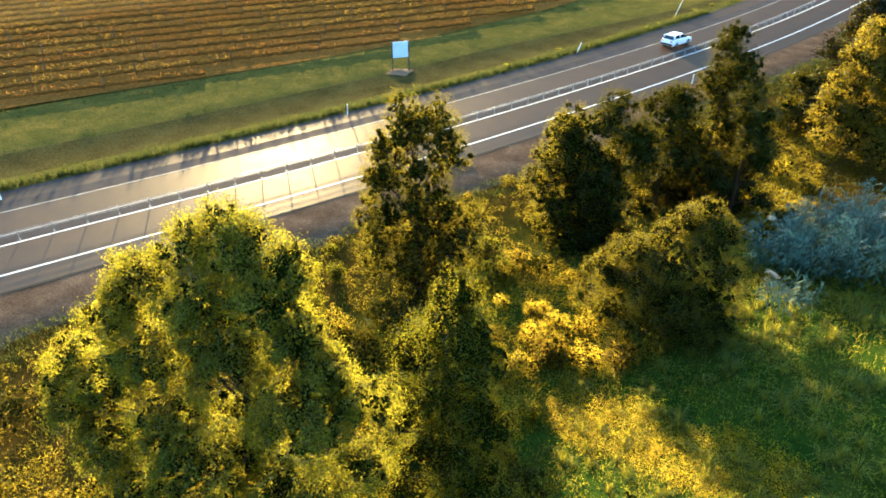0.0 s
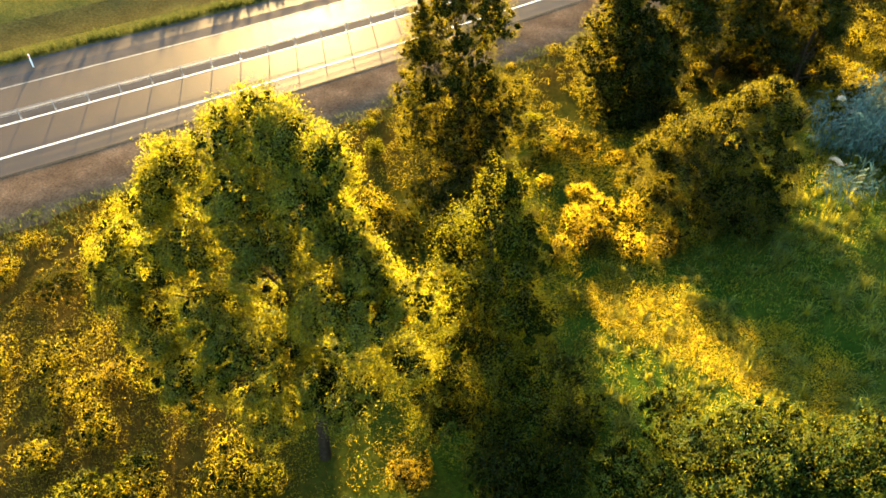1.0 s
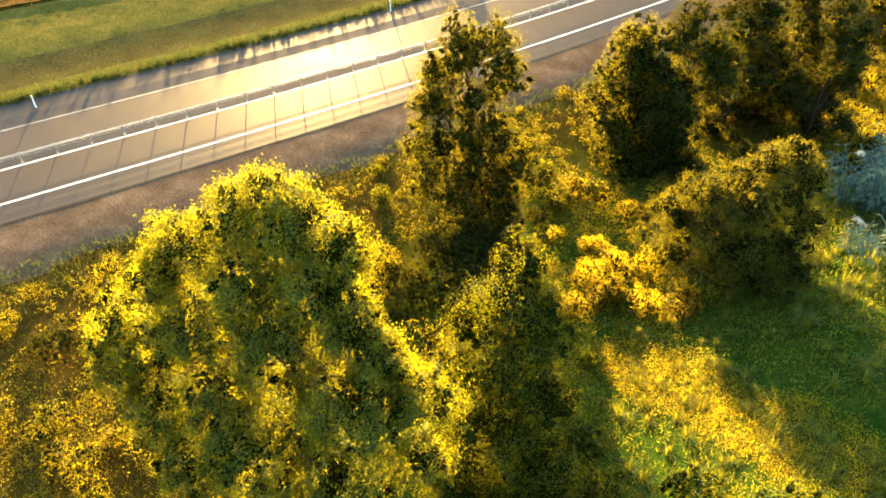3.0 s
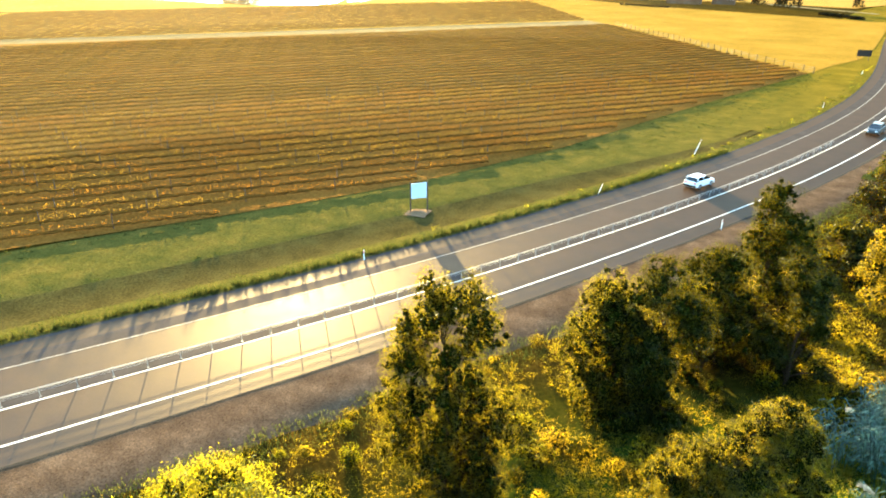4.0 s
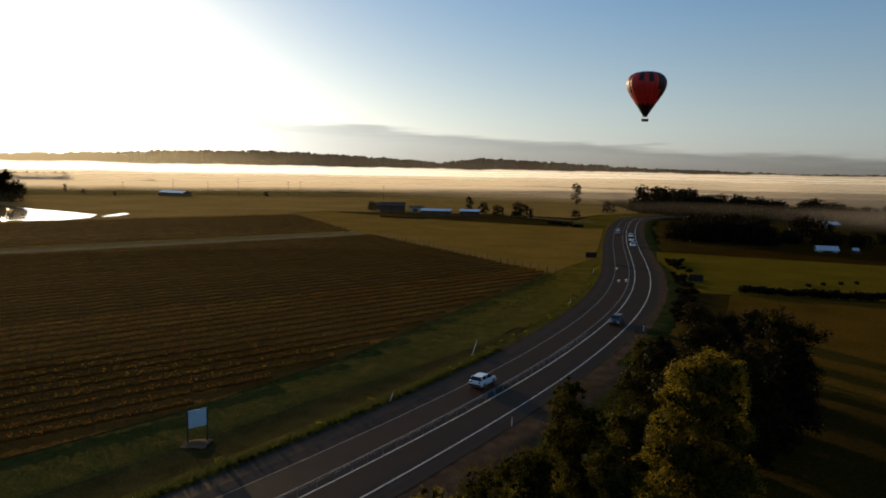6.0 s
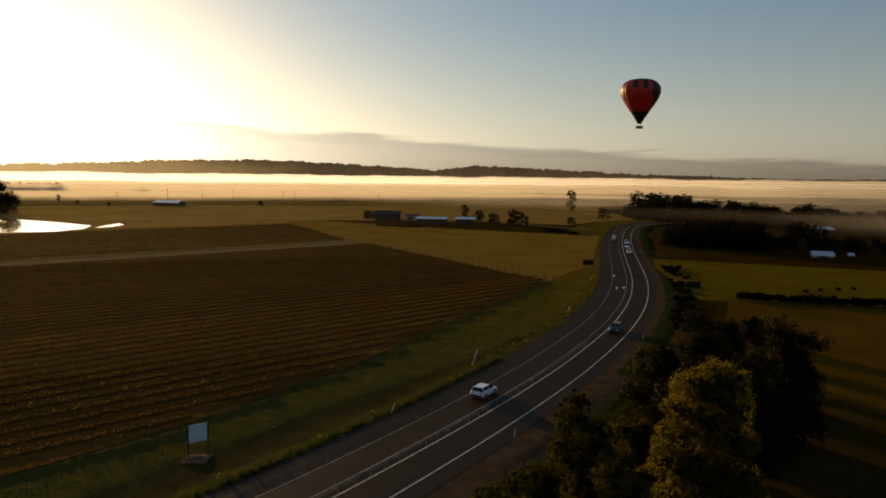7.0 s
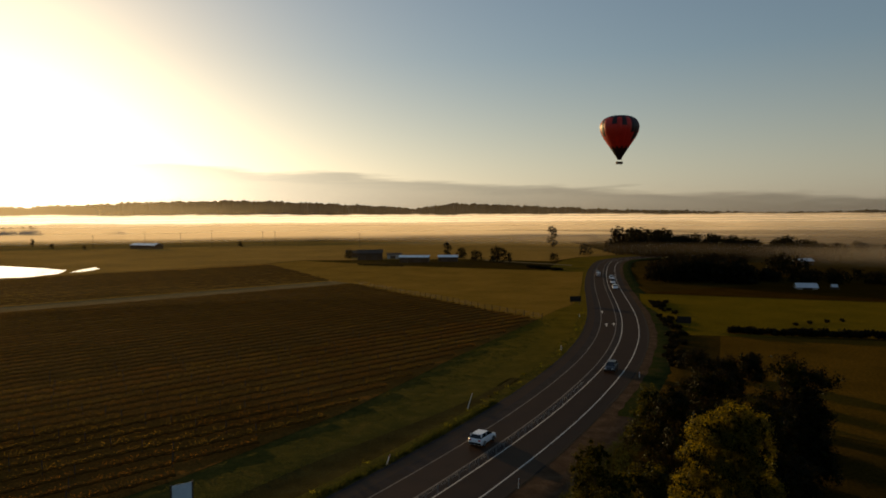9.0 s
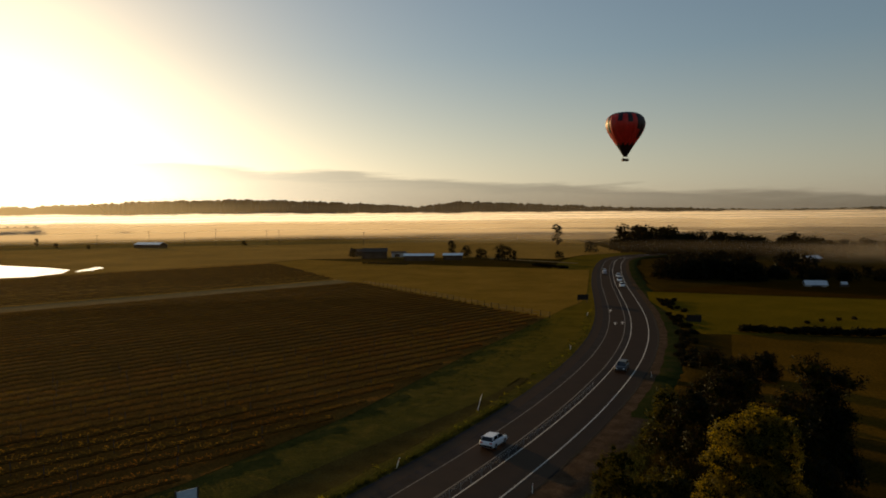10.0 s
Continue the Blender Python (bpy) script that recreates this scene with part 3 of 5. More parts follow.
def tree(name, x, y, high, lobes, n, mat, label, seed, leaf=(0.17, 0.07), girth=0.16, tuft=0.4, droop=0.3, lean=(0, 0), group="", cover=1.0, tall=1.0, hang=0.0, closed=70, dense=3.0):
    """lobes: offsets from the foot (dx, dy, height above the foot, rx, ry, rz)."""
    rng = np.random.default_rng(seed)
    foot = height(x, y)
    ob = thing(name, pose(x, y, foot - 0.05), label, "tree", group)
    top = (lean[0], lean[1], high * 0.92)
    v, f = limbs((0, 0, 0), top, lobes, rng, girth)
    attach("trunk", raw_mesh("trunk", v, f, M_BARK, True), ob)
    pts, out, core, facing, size = crown_points(lobes, n, rng, tuft, cover, tall, hang, dense)
    outer = leaves(pts, leaf[0], leaf[1], rng, out, droop)
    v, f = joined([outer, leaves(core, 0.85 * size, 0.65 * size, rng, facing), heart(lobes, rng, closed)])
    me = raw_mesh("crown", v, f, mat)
    me.materials.append(M_INNER_SHADE)
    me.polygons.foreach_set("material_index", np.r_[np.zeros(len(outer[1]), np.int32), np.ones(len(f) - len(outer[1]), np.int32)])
    attach("crown", me, ob)
    return ob


def lobed(rng, high, wide, count, low=0.3, taper=0.7, size=0.3):
    """Lobes of an uneven crown."""
    out = []
    for k in range(count):
        h = low + (1 - low) * (k + 0.5) / count
        a = rng.uniform(0, 2 * np.pi)
        reach = wide / 2 * (1 - taper * max(0, (h - 0.45)) / 0.55) * rng.uniform(0.3, 0.95)
        r = wide * size * rng.uniform(0.6, 1.15) * (1 - 0.35 * max(0, h - 0.6))
        out.append((math.cos(a) * reach, math.sin(a) * reach, high * h - r * 0.3, r, r, r * 0.8))
    return out


# the big gum by the road bend, its rounded clumps seen from above
GUM_LOBES = [(-1.0, 2.0, 14.5, 0.8), (-2.1, 1.8, 13.7, 1.05), (0.0, 1.6, 14.0, 1.2), (1.5, 1.2, 14.1, 0.85), (-3.8, 1.2, 12.4, 1.2), (-4.7, 0.6, 11.4, 0.9),
             (-1.0, 0.4, 12.6, 1.2), (1.3, 0.4, 13.2, 1.1), (-6.2, -0.2, 9.4, 1.2), (-5.8, -0.6, 8.2, 1.25), (-2.8, -0.2, 10.6, 1.25), (0.1, -0.2, 11.6, 1.35),
             (2.2, 0.2, 12.4, 1.0), (3.1, 0.0, 11.8, 0.8), (3.0, -1.2, 11.2, 1.25), (3.9, 0.0, 10.9, 0.95), (4.4, -0.6, 9.3, 0.75), (-0.3, -1.8, 8.7, 1.6),
             (-4.5, -1.2, 7.2, 1.3), (0.0, 0.4, 8.1, 1.4), (-2.8, -2.0, 6.4, 1.2), (2.7, -1.6, 8.4, 1.3), (-0.1, -1.8, 6.0, 1.1), (-1.5, -1.3, 9.4, 1.15), (-4.4, -0.6, 9.6, 1.0)]
tree("gum_tree", -7.0, 7.6, 14.6, [(a, b_, h, r, r * 0.92, r * 0.84) for a, b_, h, r in GUM_LOBES],
     210000, M_LEAF_A, "tall spreading gum tree with rounded backlit leaf clumps", 11, leaf=(0.105, 0.032), girth=0.24, tuft=0.42, droop=0.75, lean=(-0.6, 1.2), cover=0.8, hang=0.9, closed=75, dense=5.0)
# the slender she-oak in front of the road
rb_ = np.random.default_rng(77)
column = []
for k in range(40):
    h = 0.9 + 10.9 * k / 39
    reach = float(np.interp(h, [1, 4.5, 6.5, 8.2, 9.6, 10.6, 11.8], [3.0, 2.7, 2.3, 2.9, 2.6, 2.0, 1.2]))
    shift = float(np.interp(h, [1, 6, 8.5, 10, 12], [0.3, 0.1, -0.7, -0.1, 0.3]))
    a = k * 2.4 + rb_.uniform(-0.4, 0.4)
    r = rb_.uniform(0.7, 1.15) * (1.25 if h < 6 else 0.95)
    out = rb_.uniform(0.45, 1.05)
    column.append((shift + math.cos(a) * reach * out, math.sin(a) * reach * out * 0.8, h, r, r, r * 1.2))
tree("sheoak_tree", -8.6, 25.6, 12.6, column,
     80000, M_LEAF_B, "slender dark she-oak with feathery backlit top", 12, leaf=(0.15, 0.022), girth=0.17, tuft=0.42, droop=0.15, cover=0.7, tall=1.25, closed=70, dense=5.0)
# the dark young wattle between them
tree("wattle_tree", -1.7, 11.2, 11.2,
     [(-0.3, 1.6, 10.7, 0.7, 0.7, 0.8), (-0.2, 0.9, 9.8, 1.0, 1.0, 1.0), (0.8, 0.6, 9.0, 1.1, 1.1, 1.1), (-1.1, 0.6, 8.8, 1.0, 0.9, 0.9), (0.2, 0.2, 7.8, 1.4, 1.3, 1.3),
      (1.4, 0.0, 7.0, 1.1, 1.1, 1.2), (-1.5, -0.2, 6.8, 1.1, 1.0, 1.0), (0.0, -0.4, 5.6, 1.6, 1.4, 1.4), (1.3, -0.5, 4.4, 1.3, 1.2, 1.2), (-1.3, -0.5, 4.0, 1.3, 1.2, 1.2), (0.2, -0.4, 2.8, 1.6, 1.4, 1.2), (2.1, -0.7, 3.2, 1.2, 1.2, 1.1), (-2.0, -0.8, 2.8, 1.2, 1.2, 1.0), (1.4, -1.0, 1.9, 1.4, 1.3, 1.0), (-0.8, -1.2, 1.8, 1.5, 1.3, 1.0)],
     78000, M_LEAF_C, "narrow green wattle with a lit tip and dark skirt", 13, leaf=(0.085, 0.025), girth=0.14, tuft=0.68, droop=0.0, tall=1.4, dense=5.5)
# the broad shrubby tree casting its shade over the bank
tree("broad_shrub_tree", 4.1, 25.6, 7.6,
     [(1.9, 0.6, 7.3, 0.75, 0.7, 0.75), (1.2, 0.5, 6.8, 0.8, 0.8, 0.75), (2.7, 0.3, 6.6, 0.75, 0.7, 0.7), (0.4, 0.2, 5.9, 0.85, 0.8, 0.8), (2.3, 0.1, 5.7, 0.95, 0.9, 0.9), (-0.5, 0.0, 5.2, 0.75, 0.7, 0.7),
      (-1.5, -0.2, 5.0, 0.8, 0.75, 0.75), (-2.5, -0.5, 4.2, 0.8, 0.8, 0.7), (-1.8, -0.6, 3.6, 0.85, 0.8, 0.8), (3.0, -0.2, 4.8, 0.85, 0.8, 0.8), (0.8, -0.4, 4.7, 1.2, 1.1, 1.0), (-0.5, -0.6, 3.8, 1.15, 1.1, 0.95),
      (2.6, -0.4, 3.4, 1.2, 1.1, 1.0), (0.9, -0.9, 3.0, 1.5, 1.3, 1.1), (-2.2, -0.9, 2.2, 1.2, 1.1, 0.9), (2.2, -0.8, 1.7, 1.5, 1.3, 1.0), (0.1, -0.9, 1.5, 1.8, 1.4, 1.0), (3.3, -0.6, 2.2, 1.0, 0.9, 0.9)],
     74000, M_LEAF_B, "broad dark shrubby tree with golden lit crest", 14, leaf=(0.085, 0.034), girth=0.13, tuft=0.6, droop=0.1, dense=4.5)
# the stand of darker trees along the shoulder
for x, y, h, w, seed, k in ((-1.8, 36.4, 8.4, 6.2, 21, 16), (0.6, 36.8, 9.8, 5.0, 22, 12), (3.2, 42.8, 9.2, 5.2, 23, 12), (6.2, 46.4, 11.8, 6.0, 24, 16), (8.2, 42.0, 8.6, 4.4, 25, 10)):
    tree("roadside_tree", x, y, h, lobed(np.random.default_rng(seed), h, w * 1.05, k + 10, 0.06, 0.55, 0.26), 38000, M_LEAF_B if seed == 21 else M_LEAF_D,
         "dark bushy roadside tree with sunlit edges", seed, leaf=(0.12, 0.045), girth=0.16, tuft=0.45, droop=0.1, group="roadside trees", cover=0.7, dense=4.0)
# the golden-crowned tree and its neighbours further along
tree("golden_crown_tree", 18.3, 55.6, 12.4,
     [(0.2, -0.4, 11.1, 1.5, 1.4, 1.1), (-1.5, -0.5, 10.3, 1.4, 1.3, 1.1), (1.3, -0.4, 10.5, 1.4, 1.3, 1.2), (0.0, -0.8, 9.6, 1.7, 1.5, 1.4), (-2.2, -0.9, 8.6, 1.5, 1.4, 1.2), (1.6, -0.6, 8.4, 1.4, 1.3, 1.3),
      (-1.0, -1.2, 7.4, 2.0, 1.7, 1.5), (1.0, -1.0, 6.4, 2.1, 1.7, 1.6), (-2.9, -1.0, 6.2, 1.5, 1.4, 1.3), (1.9, -0.9, 5.4, 1.4, 1.3, 1.3), (-1.4, -1.3, 4.6, 2.0, 1.6, 1.5), (0.9, -1.2, 3.2, 2.1, 1.7, 1.4), (-2.4, -2.6, 3.0, 1.8, 1.6, 1.4), (0.4, -3.0, 2.5, 1.9, 1.6, 1.4), (2.1, -2.2, 3.0, 1.5, 1.4, 1.3), (-3.4, -1.6, 4.6, 1.5, 1.4, 1.3)],
     56000, M_LEAF_E, "tall leafy tree with a rounded golden-green crown", 31, leaf=(0.18, 0.08), girth=0.2, tuft=0.6, droop=0.1)
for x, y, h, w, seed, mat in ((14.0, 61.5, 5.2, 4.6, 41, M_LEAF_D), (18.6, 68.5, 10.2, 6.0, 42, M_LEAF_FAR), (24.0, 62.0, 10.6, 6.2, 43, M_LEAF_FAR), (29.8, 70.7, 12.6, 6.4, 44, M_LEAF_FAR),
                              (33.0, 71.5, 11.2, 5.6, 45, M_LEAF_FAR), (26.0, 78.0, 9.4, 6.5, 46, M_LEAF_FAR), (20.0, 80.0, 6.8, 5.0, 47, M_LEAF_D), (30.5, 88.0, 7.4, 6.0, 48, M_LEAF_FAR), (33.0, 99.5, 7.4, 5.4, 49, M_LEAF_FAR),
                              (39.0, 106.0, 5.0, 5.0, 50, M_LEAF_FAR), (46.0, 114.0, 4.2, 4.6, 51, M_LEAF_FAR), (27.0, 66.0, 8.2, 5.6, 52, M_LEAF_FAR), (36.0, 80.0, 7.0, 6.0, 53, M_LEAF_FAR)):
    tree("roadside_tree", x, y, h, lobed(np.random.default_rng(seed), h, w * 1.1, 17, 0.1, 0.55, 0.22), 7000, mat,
         "dense roadside tree with backlit shade put into its near-black leaves", seed, leaf=(0.26, 0.13), girth=0.16, tuft=0.7, droop=0.1, group="roadside trees", cover=0.7, dense=4.0)


def bush_mesh(seed, mat, n, wide=1.6, high=1.1, leaf=(0.13, 0.05), upright=0.0, dense=2.0):
    rng = np.random.default_rng(seed)
    lobes = []
    for k in range(7):
        a, r = rng.uniform(0, 6.28), wide * 0.28 * rng.uniform(0, 1.2)
        s = wide * rng.uniform(0.2, 0.34)
        lobes.append((math.cos(a) * r, math.sin(a) * r, high * rng.uniform(0.35, 0.75), s, s, high * rng.uniform(0.25, 0.4)))
    pts, out, core, facing, size = crown_points(lobes, n, rng, 0.24 * wide / 1.6, 0.7, 1.2, 0.0, dense)
    pts[:, 2], core[:, 2] = np.maximum(pts[:, 2], 0.02), np.maximum(core[:, 2], 0.02)
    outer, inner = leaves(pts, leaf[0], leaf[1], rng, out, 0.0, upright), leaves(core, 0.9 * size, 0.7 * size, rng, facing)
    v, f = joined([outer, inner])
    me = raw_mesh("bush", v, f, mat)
    me.materials.append(M_INNER_SHADE)
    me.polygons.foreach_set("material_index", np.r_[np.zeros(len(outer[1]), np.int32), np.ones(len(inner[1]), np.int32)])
    return me


BUSH = {"y": [bush_mesh(61 + k, M_LEAF_Y, 1700, leaf=(0.075, 0.03)) for k in range(2)], "o": [bush_mesh(65 + k, M_LEAF_O, 1700, leaf=(0.075, 0.03)) for k in range(2)],
        "n": [bush_mesh(68 + k, M_LEAF_N, 4200, leaf=(0.062, 0.02), dense=6.0) for k in range(2)], "g": [bush_mesh(88 + k, M_SUNLIT_WEED, 1700, leaf=(0.075, 0.03)) for k in range(2)], "c": [bush_mesh(71 + k, M_LEAF_C, 1700, leaf=(0.075, 0.03)) for k in range(2)], "d": [bush_mesh(75 + k, M_LEAF_D, 1700, leaf=(0.075, 0.03)) for k in range(2)], "f": [bush_mesh(81 + k, M_LEAF_FAR, 300, leaf=(0.4, 0.22)) for k in range(2)]}
BUSH_LABEL = {"y": "golden backlit bush among the roadside scrub", "o": "rusty orange bush among dry scrub", "c": "green leafy bush on rough grass", "g": "bush with the gap's sunlight put into its bright golden leaves", "n": "tangled green weed bush with sunlit tips", "d": "dark green shrub with tree shade put into its leaf colour", "f": "dark distant shrub on pasture"}


def bush(kind, x, y, s=1.0, tall=1.0, rng=random):
    ob = new("bush", rng.choice(BUSH[kind]))
    ob.matrix_basis = pose(x, y, height(x, y) - 0.05, 0, 0, rng.uniform(0, 360)) @ Matrix.Diagonal((s, s, s * tall, 1))
    return tagged(ob, BUSH_LABEL[kind], "bush", "scrub bushes")


rb = random.Random(7)
# scrub between the trees and the shoulder, thick on the sunny side
SOLID = [(-7.0, 7.6, 1.0), (-7.4, 25.6, 1.6), (-6.3, 22.3, 3.2), (-1.6, 11.0, 1.0), (4.1, 25.6, 2.2)]
for _ in range(270):
    s = rb.uniform(150, 420)
    x, y = rb.uniform(-34, 14), rb.uniform(1, 58)
    d = along(x, y)[1]
    if d < 11.6 or d > 34 or height(x, y) > 1.9 or any(math.hypot(x - a, y - b) < r for a, b, r in SOLID):
        continue
    kind = rb.choices("yocd", (0.30, 0.22, 0.26, 0.22))[0]
    k = rb.uniform(0.7, 1.5) if d > 14 else rb.uniform(0.4, 0.8)
    bush(kind, x, y, k, rb.uniform(0.7, 1.25), rb)
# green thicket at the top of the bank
# the dd clump of dark shrubs stands in for shade under the she-oak
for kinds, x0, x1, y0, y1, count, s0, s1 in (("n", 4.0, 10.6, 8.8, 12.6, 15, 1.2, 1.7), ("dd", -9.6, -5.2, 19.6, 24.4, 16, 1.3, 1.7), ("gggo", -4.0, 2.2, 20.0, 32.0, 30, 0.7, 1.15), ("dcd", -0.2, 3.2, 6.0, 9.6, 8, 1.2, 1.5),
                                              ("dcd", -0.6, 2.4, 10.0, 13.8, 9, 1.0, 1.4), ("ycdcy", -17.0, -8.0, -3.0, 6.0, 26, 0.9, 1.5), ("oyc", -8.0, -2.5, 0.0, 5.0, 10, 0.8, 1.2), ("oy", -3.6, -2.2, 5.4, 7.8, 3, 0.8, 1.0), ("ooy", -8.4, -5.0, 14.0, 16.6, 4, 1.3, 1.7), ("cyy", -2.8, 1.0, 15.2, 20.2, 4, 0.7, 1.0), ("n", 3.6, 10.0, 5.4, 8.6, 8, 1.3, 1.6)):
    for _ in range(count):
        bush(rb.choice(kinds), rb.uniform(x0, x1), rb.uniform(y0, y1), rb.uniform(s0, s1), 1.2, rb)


def grass_stuff(name, n, region, mat, long, wide, seed, label, keep):
    rng = np.random.default_rng(seed)
    if region:
        x, y = rng.uniform(region[0], region[1], n), rng.uniform(region[2], region[3], n)
        ok = keep(x, y, rng)
        x, y = x[ok], y[ok]
        z = land(x, y)
    else:
        x, y = keep(rng)
        z = np.zeros(len(x))
    m = len(x)
    a = rng.uniform(0, 2 * np.pi, m)
    h = long * rng.uniform(0.5, 1.3, m)
    lean = rng.normal(size=(m, 2)) * 0.35
    side = np.stack([np.cos(a), np.sin(a), 0 * a], 1) * (wide * rng.uniform(0.6, 1.3, m))[:, None]
    foot = np.stack([x, y, z - 0.03], 1)
    mid = foot + np.stack([lean[:, 0] * h * 0.35, lean[:, 1] * h * 0.35, h * 0.6], 1)
    tip = foot + np.stack([lean[:, 0] * h, lean[:, 1] * h, h * 0.95], 1)
    v = np.stack([foot - side, foot + side, mid + side * 0.7, mid - side * 0.7, tip], 1).reshape(-1, 3)
    b = np.arange(m)[:, None] * 5
    f = np.concatenate([np.concatenate([b, b + 1, b + 2], 1), np.concatenate([b, b + 2, b + 3], 1), np.concatenate([b + 3, b + 2, b + 4], 1)])
    return tagged(new(name, raw_mesh(name, v, f, mat)), label, "grass", kind="stuff")


def weed_cover(name, lumps, region, mat, leaf, size, seed, label, keep, thick=38):
    """Low tangled cover: leaves gathered in rounded lumps on the ground."""
    rng = np.random.default_rng(seed)
    x, y = rng.uniform(region[0], region[1], lumps), rng.uniform(region[2], region[3], lumps)
    ok = keep(x, y, rng)
    x, y = x[ok], y[ok]
    m, k = len(x), thick
    r = size * rng.uniform(0.5, 1.4, m)
    w = rng.normal(size=(m, k, 3))
    w[..., 2] = np.abs(w[..., 2])
    w /= np.linalg.norm(w, axis=2)[..., None]
    c = np.stack([x, y, land(x, y)], 1)[:, None] + w * r[:, None, None] * rng.uniform(0.7, 1.05, (m, k, 1)) * np.array([1, 1, 0.75])
    v, f = leaves(c.reshape(-1, 3), leaf[0], leaf[1], rng, w.reshape(-1, 3), 0.0, 0.25)
    return tagged(new(name, raw_mesh(name, v, f, mat)), label, "undergrowth", kind="stuff")


def tussocks(name, count, region, mat, long, blades, seed, label, keep):
    """Clumps of long blades that rise from one root and arch over."""
    rng = np.random.default_rng(seed)
    x, y = rng.uniform(region[0], region[1], count), rng.uniform(region[2], region[3], count)
    ok = keep(x, y, rng)
    x, y = np.repeat(x[ok], blades), np.repeat(y[ok], blades)
    m = len(x)
    reach = np.repeat(long * rng.uniform(0.6, 1.35, m // blades), blades) * rng.uniform(0.6, 1.15, m)
    a, lean = rng.uniform(0, 2 * np.pi, m), np.sqrt(rng.uniform(0.02, 1.0, m))
    way = np.stack([np.cos(a), np.sin(a), 0 * a], 1)
    side = np.stack([-np.sin(a), np.cos(a), 0 * a], 1) * 0.011
    foot = np.stack([x, y, land(x, y) - 0.04], 1) + way * 0.10 * rng.random((m, 1))
    rise = np.array([[0, 0, 1.0]])
    mid = foot + (way * (0.38 * lean)[:, None] + rise * (0.62 - 0.15 * lean)[:, None]) * reach[:, None]
    tip = foot + (way * (0.95 * lean)[:, None] + rise * (0.95 - 0.72 * lean)[:, None]) * reach[:, None]
    v = np.stack([foot - side, foot + side, mid + side * 0.8, mid - side * 0.8, tip + side * 0.15, tip - side * 0.15], 1).reshape(-1, 3)
    b = np.arange(m)[:, None] * 6
    f = np.concatenate([b + np.array([[0, 1, 2, 3]]), b + np.array([[3, 2, 4, 5]])])
    return tagged(new(name, raw_mesh(name, v, f, mat)), label, "grass", kind="stuff")


def patchy(x, y, scale, seed):
    return np.sin(x * scale + seed) * np.sin(y * scale * 1.3 + seed * 2) + 0.6 * np.sin(x * scale * 2.7 + y * scale * 1.9 + seed)


grass_stuff("long_grass", 34000, (-1, 22, 5, 38), M_GRASS, 0.36, 0.008, 91, "long green and golden grass on the bank",
            lambda x, y, r: (land(x, y) > 0.35) & (r.random(len(x)) < 0.75 + 0.4 * patchy(x, y, 0.9, 1)))
grass_stuff("dry_grass", 60000, (-38, 16, 0, 62), M_STRAW, 0.30, 0.010, 92, "dry yellow grass under the scrub",
            lambda x, y, r: (off_road(x, y) > 11.2) & (off_road(x, y) < 40) & (r.random(len(x)) < 0.6 + 0.6 * patchy(x, y, 0.5, 3)))

weed_cover("bank_weeds", 3000, (-1, 24, 4, 36), M_GRASS, (0.10, 0.03), 0.42, 96, "tangled green and golden weeds covering the bank",
           lambda x, y, r: (land(x, y) > 0.4) & (r.random(len(x)) < 0.75 + 0.5 * patchy(x, y, 0.7, 4)))
tussocks("grass_tussocks", 1000, (0, 24, 4, 37), M_GRASS, 0.75, 70, 99, "soft arching green grass tussocks on the bank",
         lambda x, y, r: (land(x, y) > 0.4) & (r.random(len(x)) < 0.75 + 0.5 * patchy(x, y, 0.5, 7)))
# band of golden leaves laid where the bank is sunlit
weed_cover("sun_patch_weeds", 1600, (0.5, 10.5, 13.0, 20.5), M_SUNLIT_WEED, (0.06, 0.022), 0.4, 98, "fine weeds in golden tone standing in for the sunlit patch on the bank",
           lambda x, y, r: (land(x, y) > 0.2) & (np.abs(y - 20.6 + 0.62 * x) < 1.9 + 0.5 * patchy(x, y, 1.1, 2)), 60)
# two leaf tones paint the sunlit and the shaded scrub behind the reeds
weed_cover("far_scrub_cover", 1500, (9.0, 19.0, 39.0, 63.0), M_LEAF_Y, (0.14, 0.06), 0.7, 86, "tall golden scrub behind the reeds",
           lambda x, y, r: (off_road(x, y) > 14) & (x - 0.25 * (y - 45) < 13.2) & (r.random(len(x)) < 0.75 + 0.4 * patchy(x, y, 0.4, 5)))
weed_cover("shade_tone_scrub_cover", 900, (11.0, 24.0, 38.0, 60.0), M_LEAF_D, (0.14, 0.06), 0.7, 85, "scrub in dark green tone standing in for shade behind the reeds",
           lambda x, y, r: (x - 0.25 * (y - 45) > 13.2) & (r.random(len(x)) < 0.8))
weed_cover("near_scrub_cover", 1000, (-5.0, 3.5, 18, 33), M_SUNLIT_WEED, (0.08, 0.032), 0.5, 87, "scrub toned golden as if sunlit, filling the gap between the trees",
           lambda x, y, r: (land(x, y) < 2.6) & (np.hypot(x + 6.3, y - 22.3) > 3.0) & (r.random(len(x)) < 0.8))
weed_cover("gum_scrub_cover", 1000, (-25.0, -8.0, -4.0, 10.0), M_LEAF_Y, (0.085, 0.034), 0.62, 84, "thick golden scrub round the foot of the gum",
           lambda x, y, r: (off_road(x, y) > 13.2) & (land(x, y) < 2.4) & (r.random(len(x)) < 0.8))
weed_cover("scrub_cover", 8500, (-36, 14, 0, 60), M_LEAF_Y, (0.095, 0.036), 0.42, 97, "low golden scrub between the roadside trees",
           lambda x, y, r: (off_road(x, y) > 12.6) & (off_road(x, y) < 36) & (land(x, y) < 1.6) & (np.hypot(x + 6.3, y - 22.3) > 3.2) & (r.random(len(x)) < 0.7 + 0.5 * patchy(x, y, 0.45, 6)))


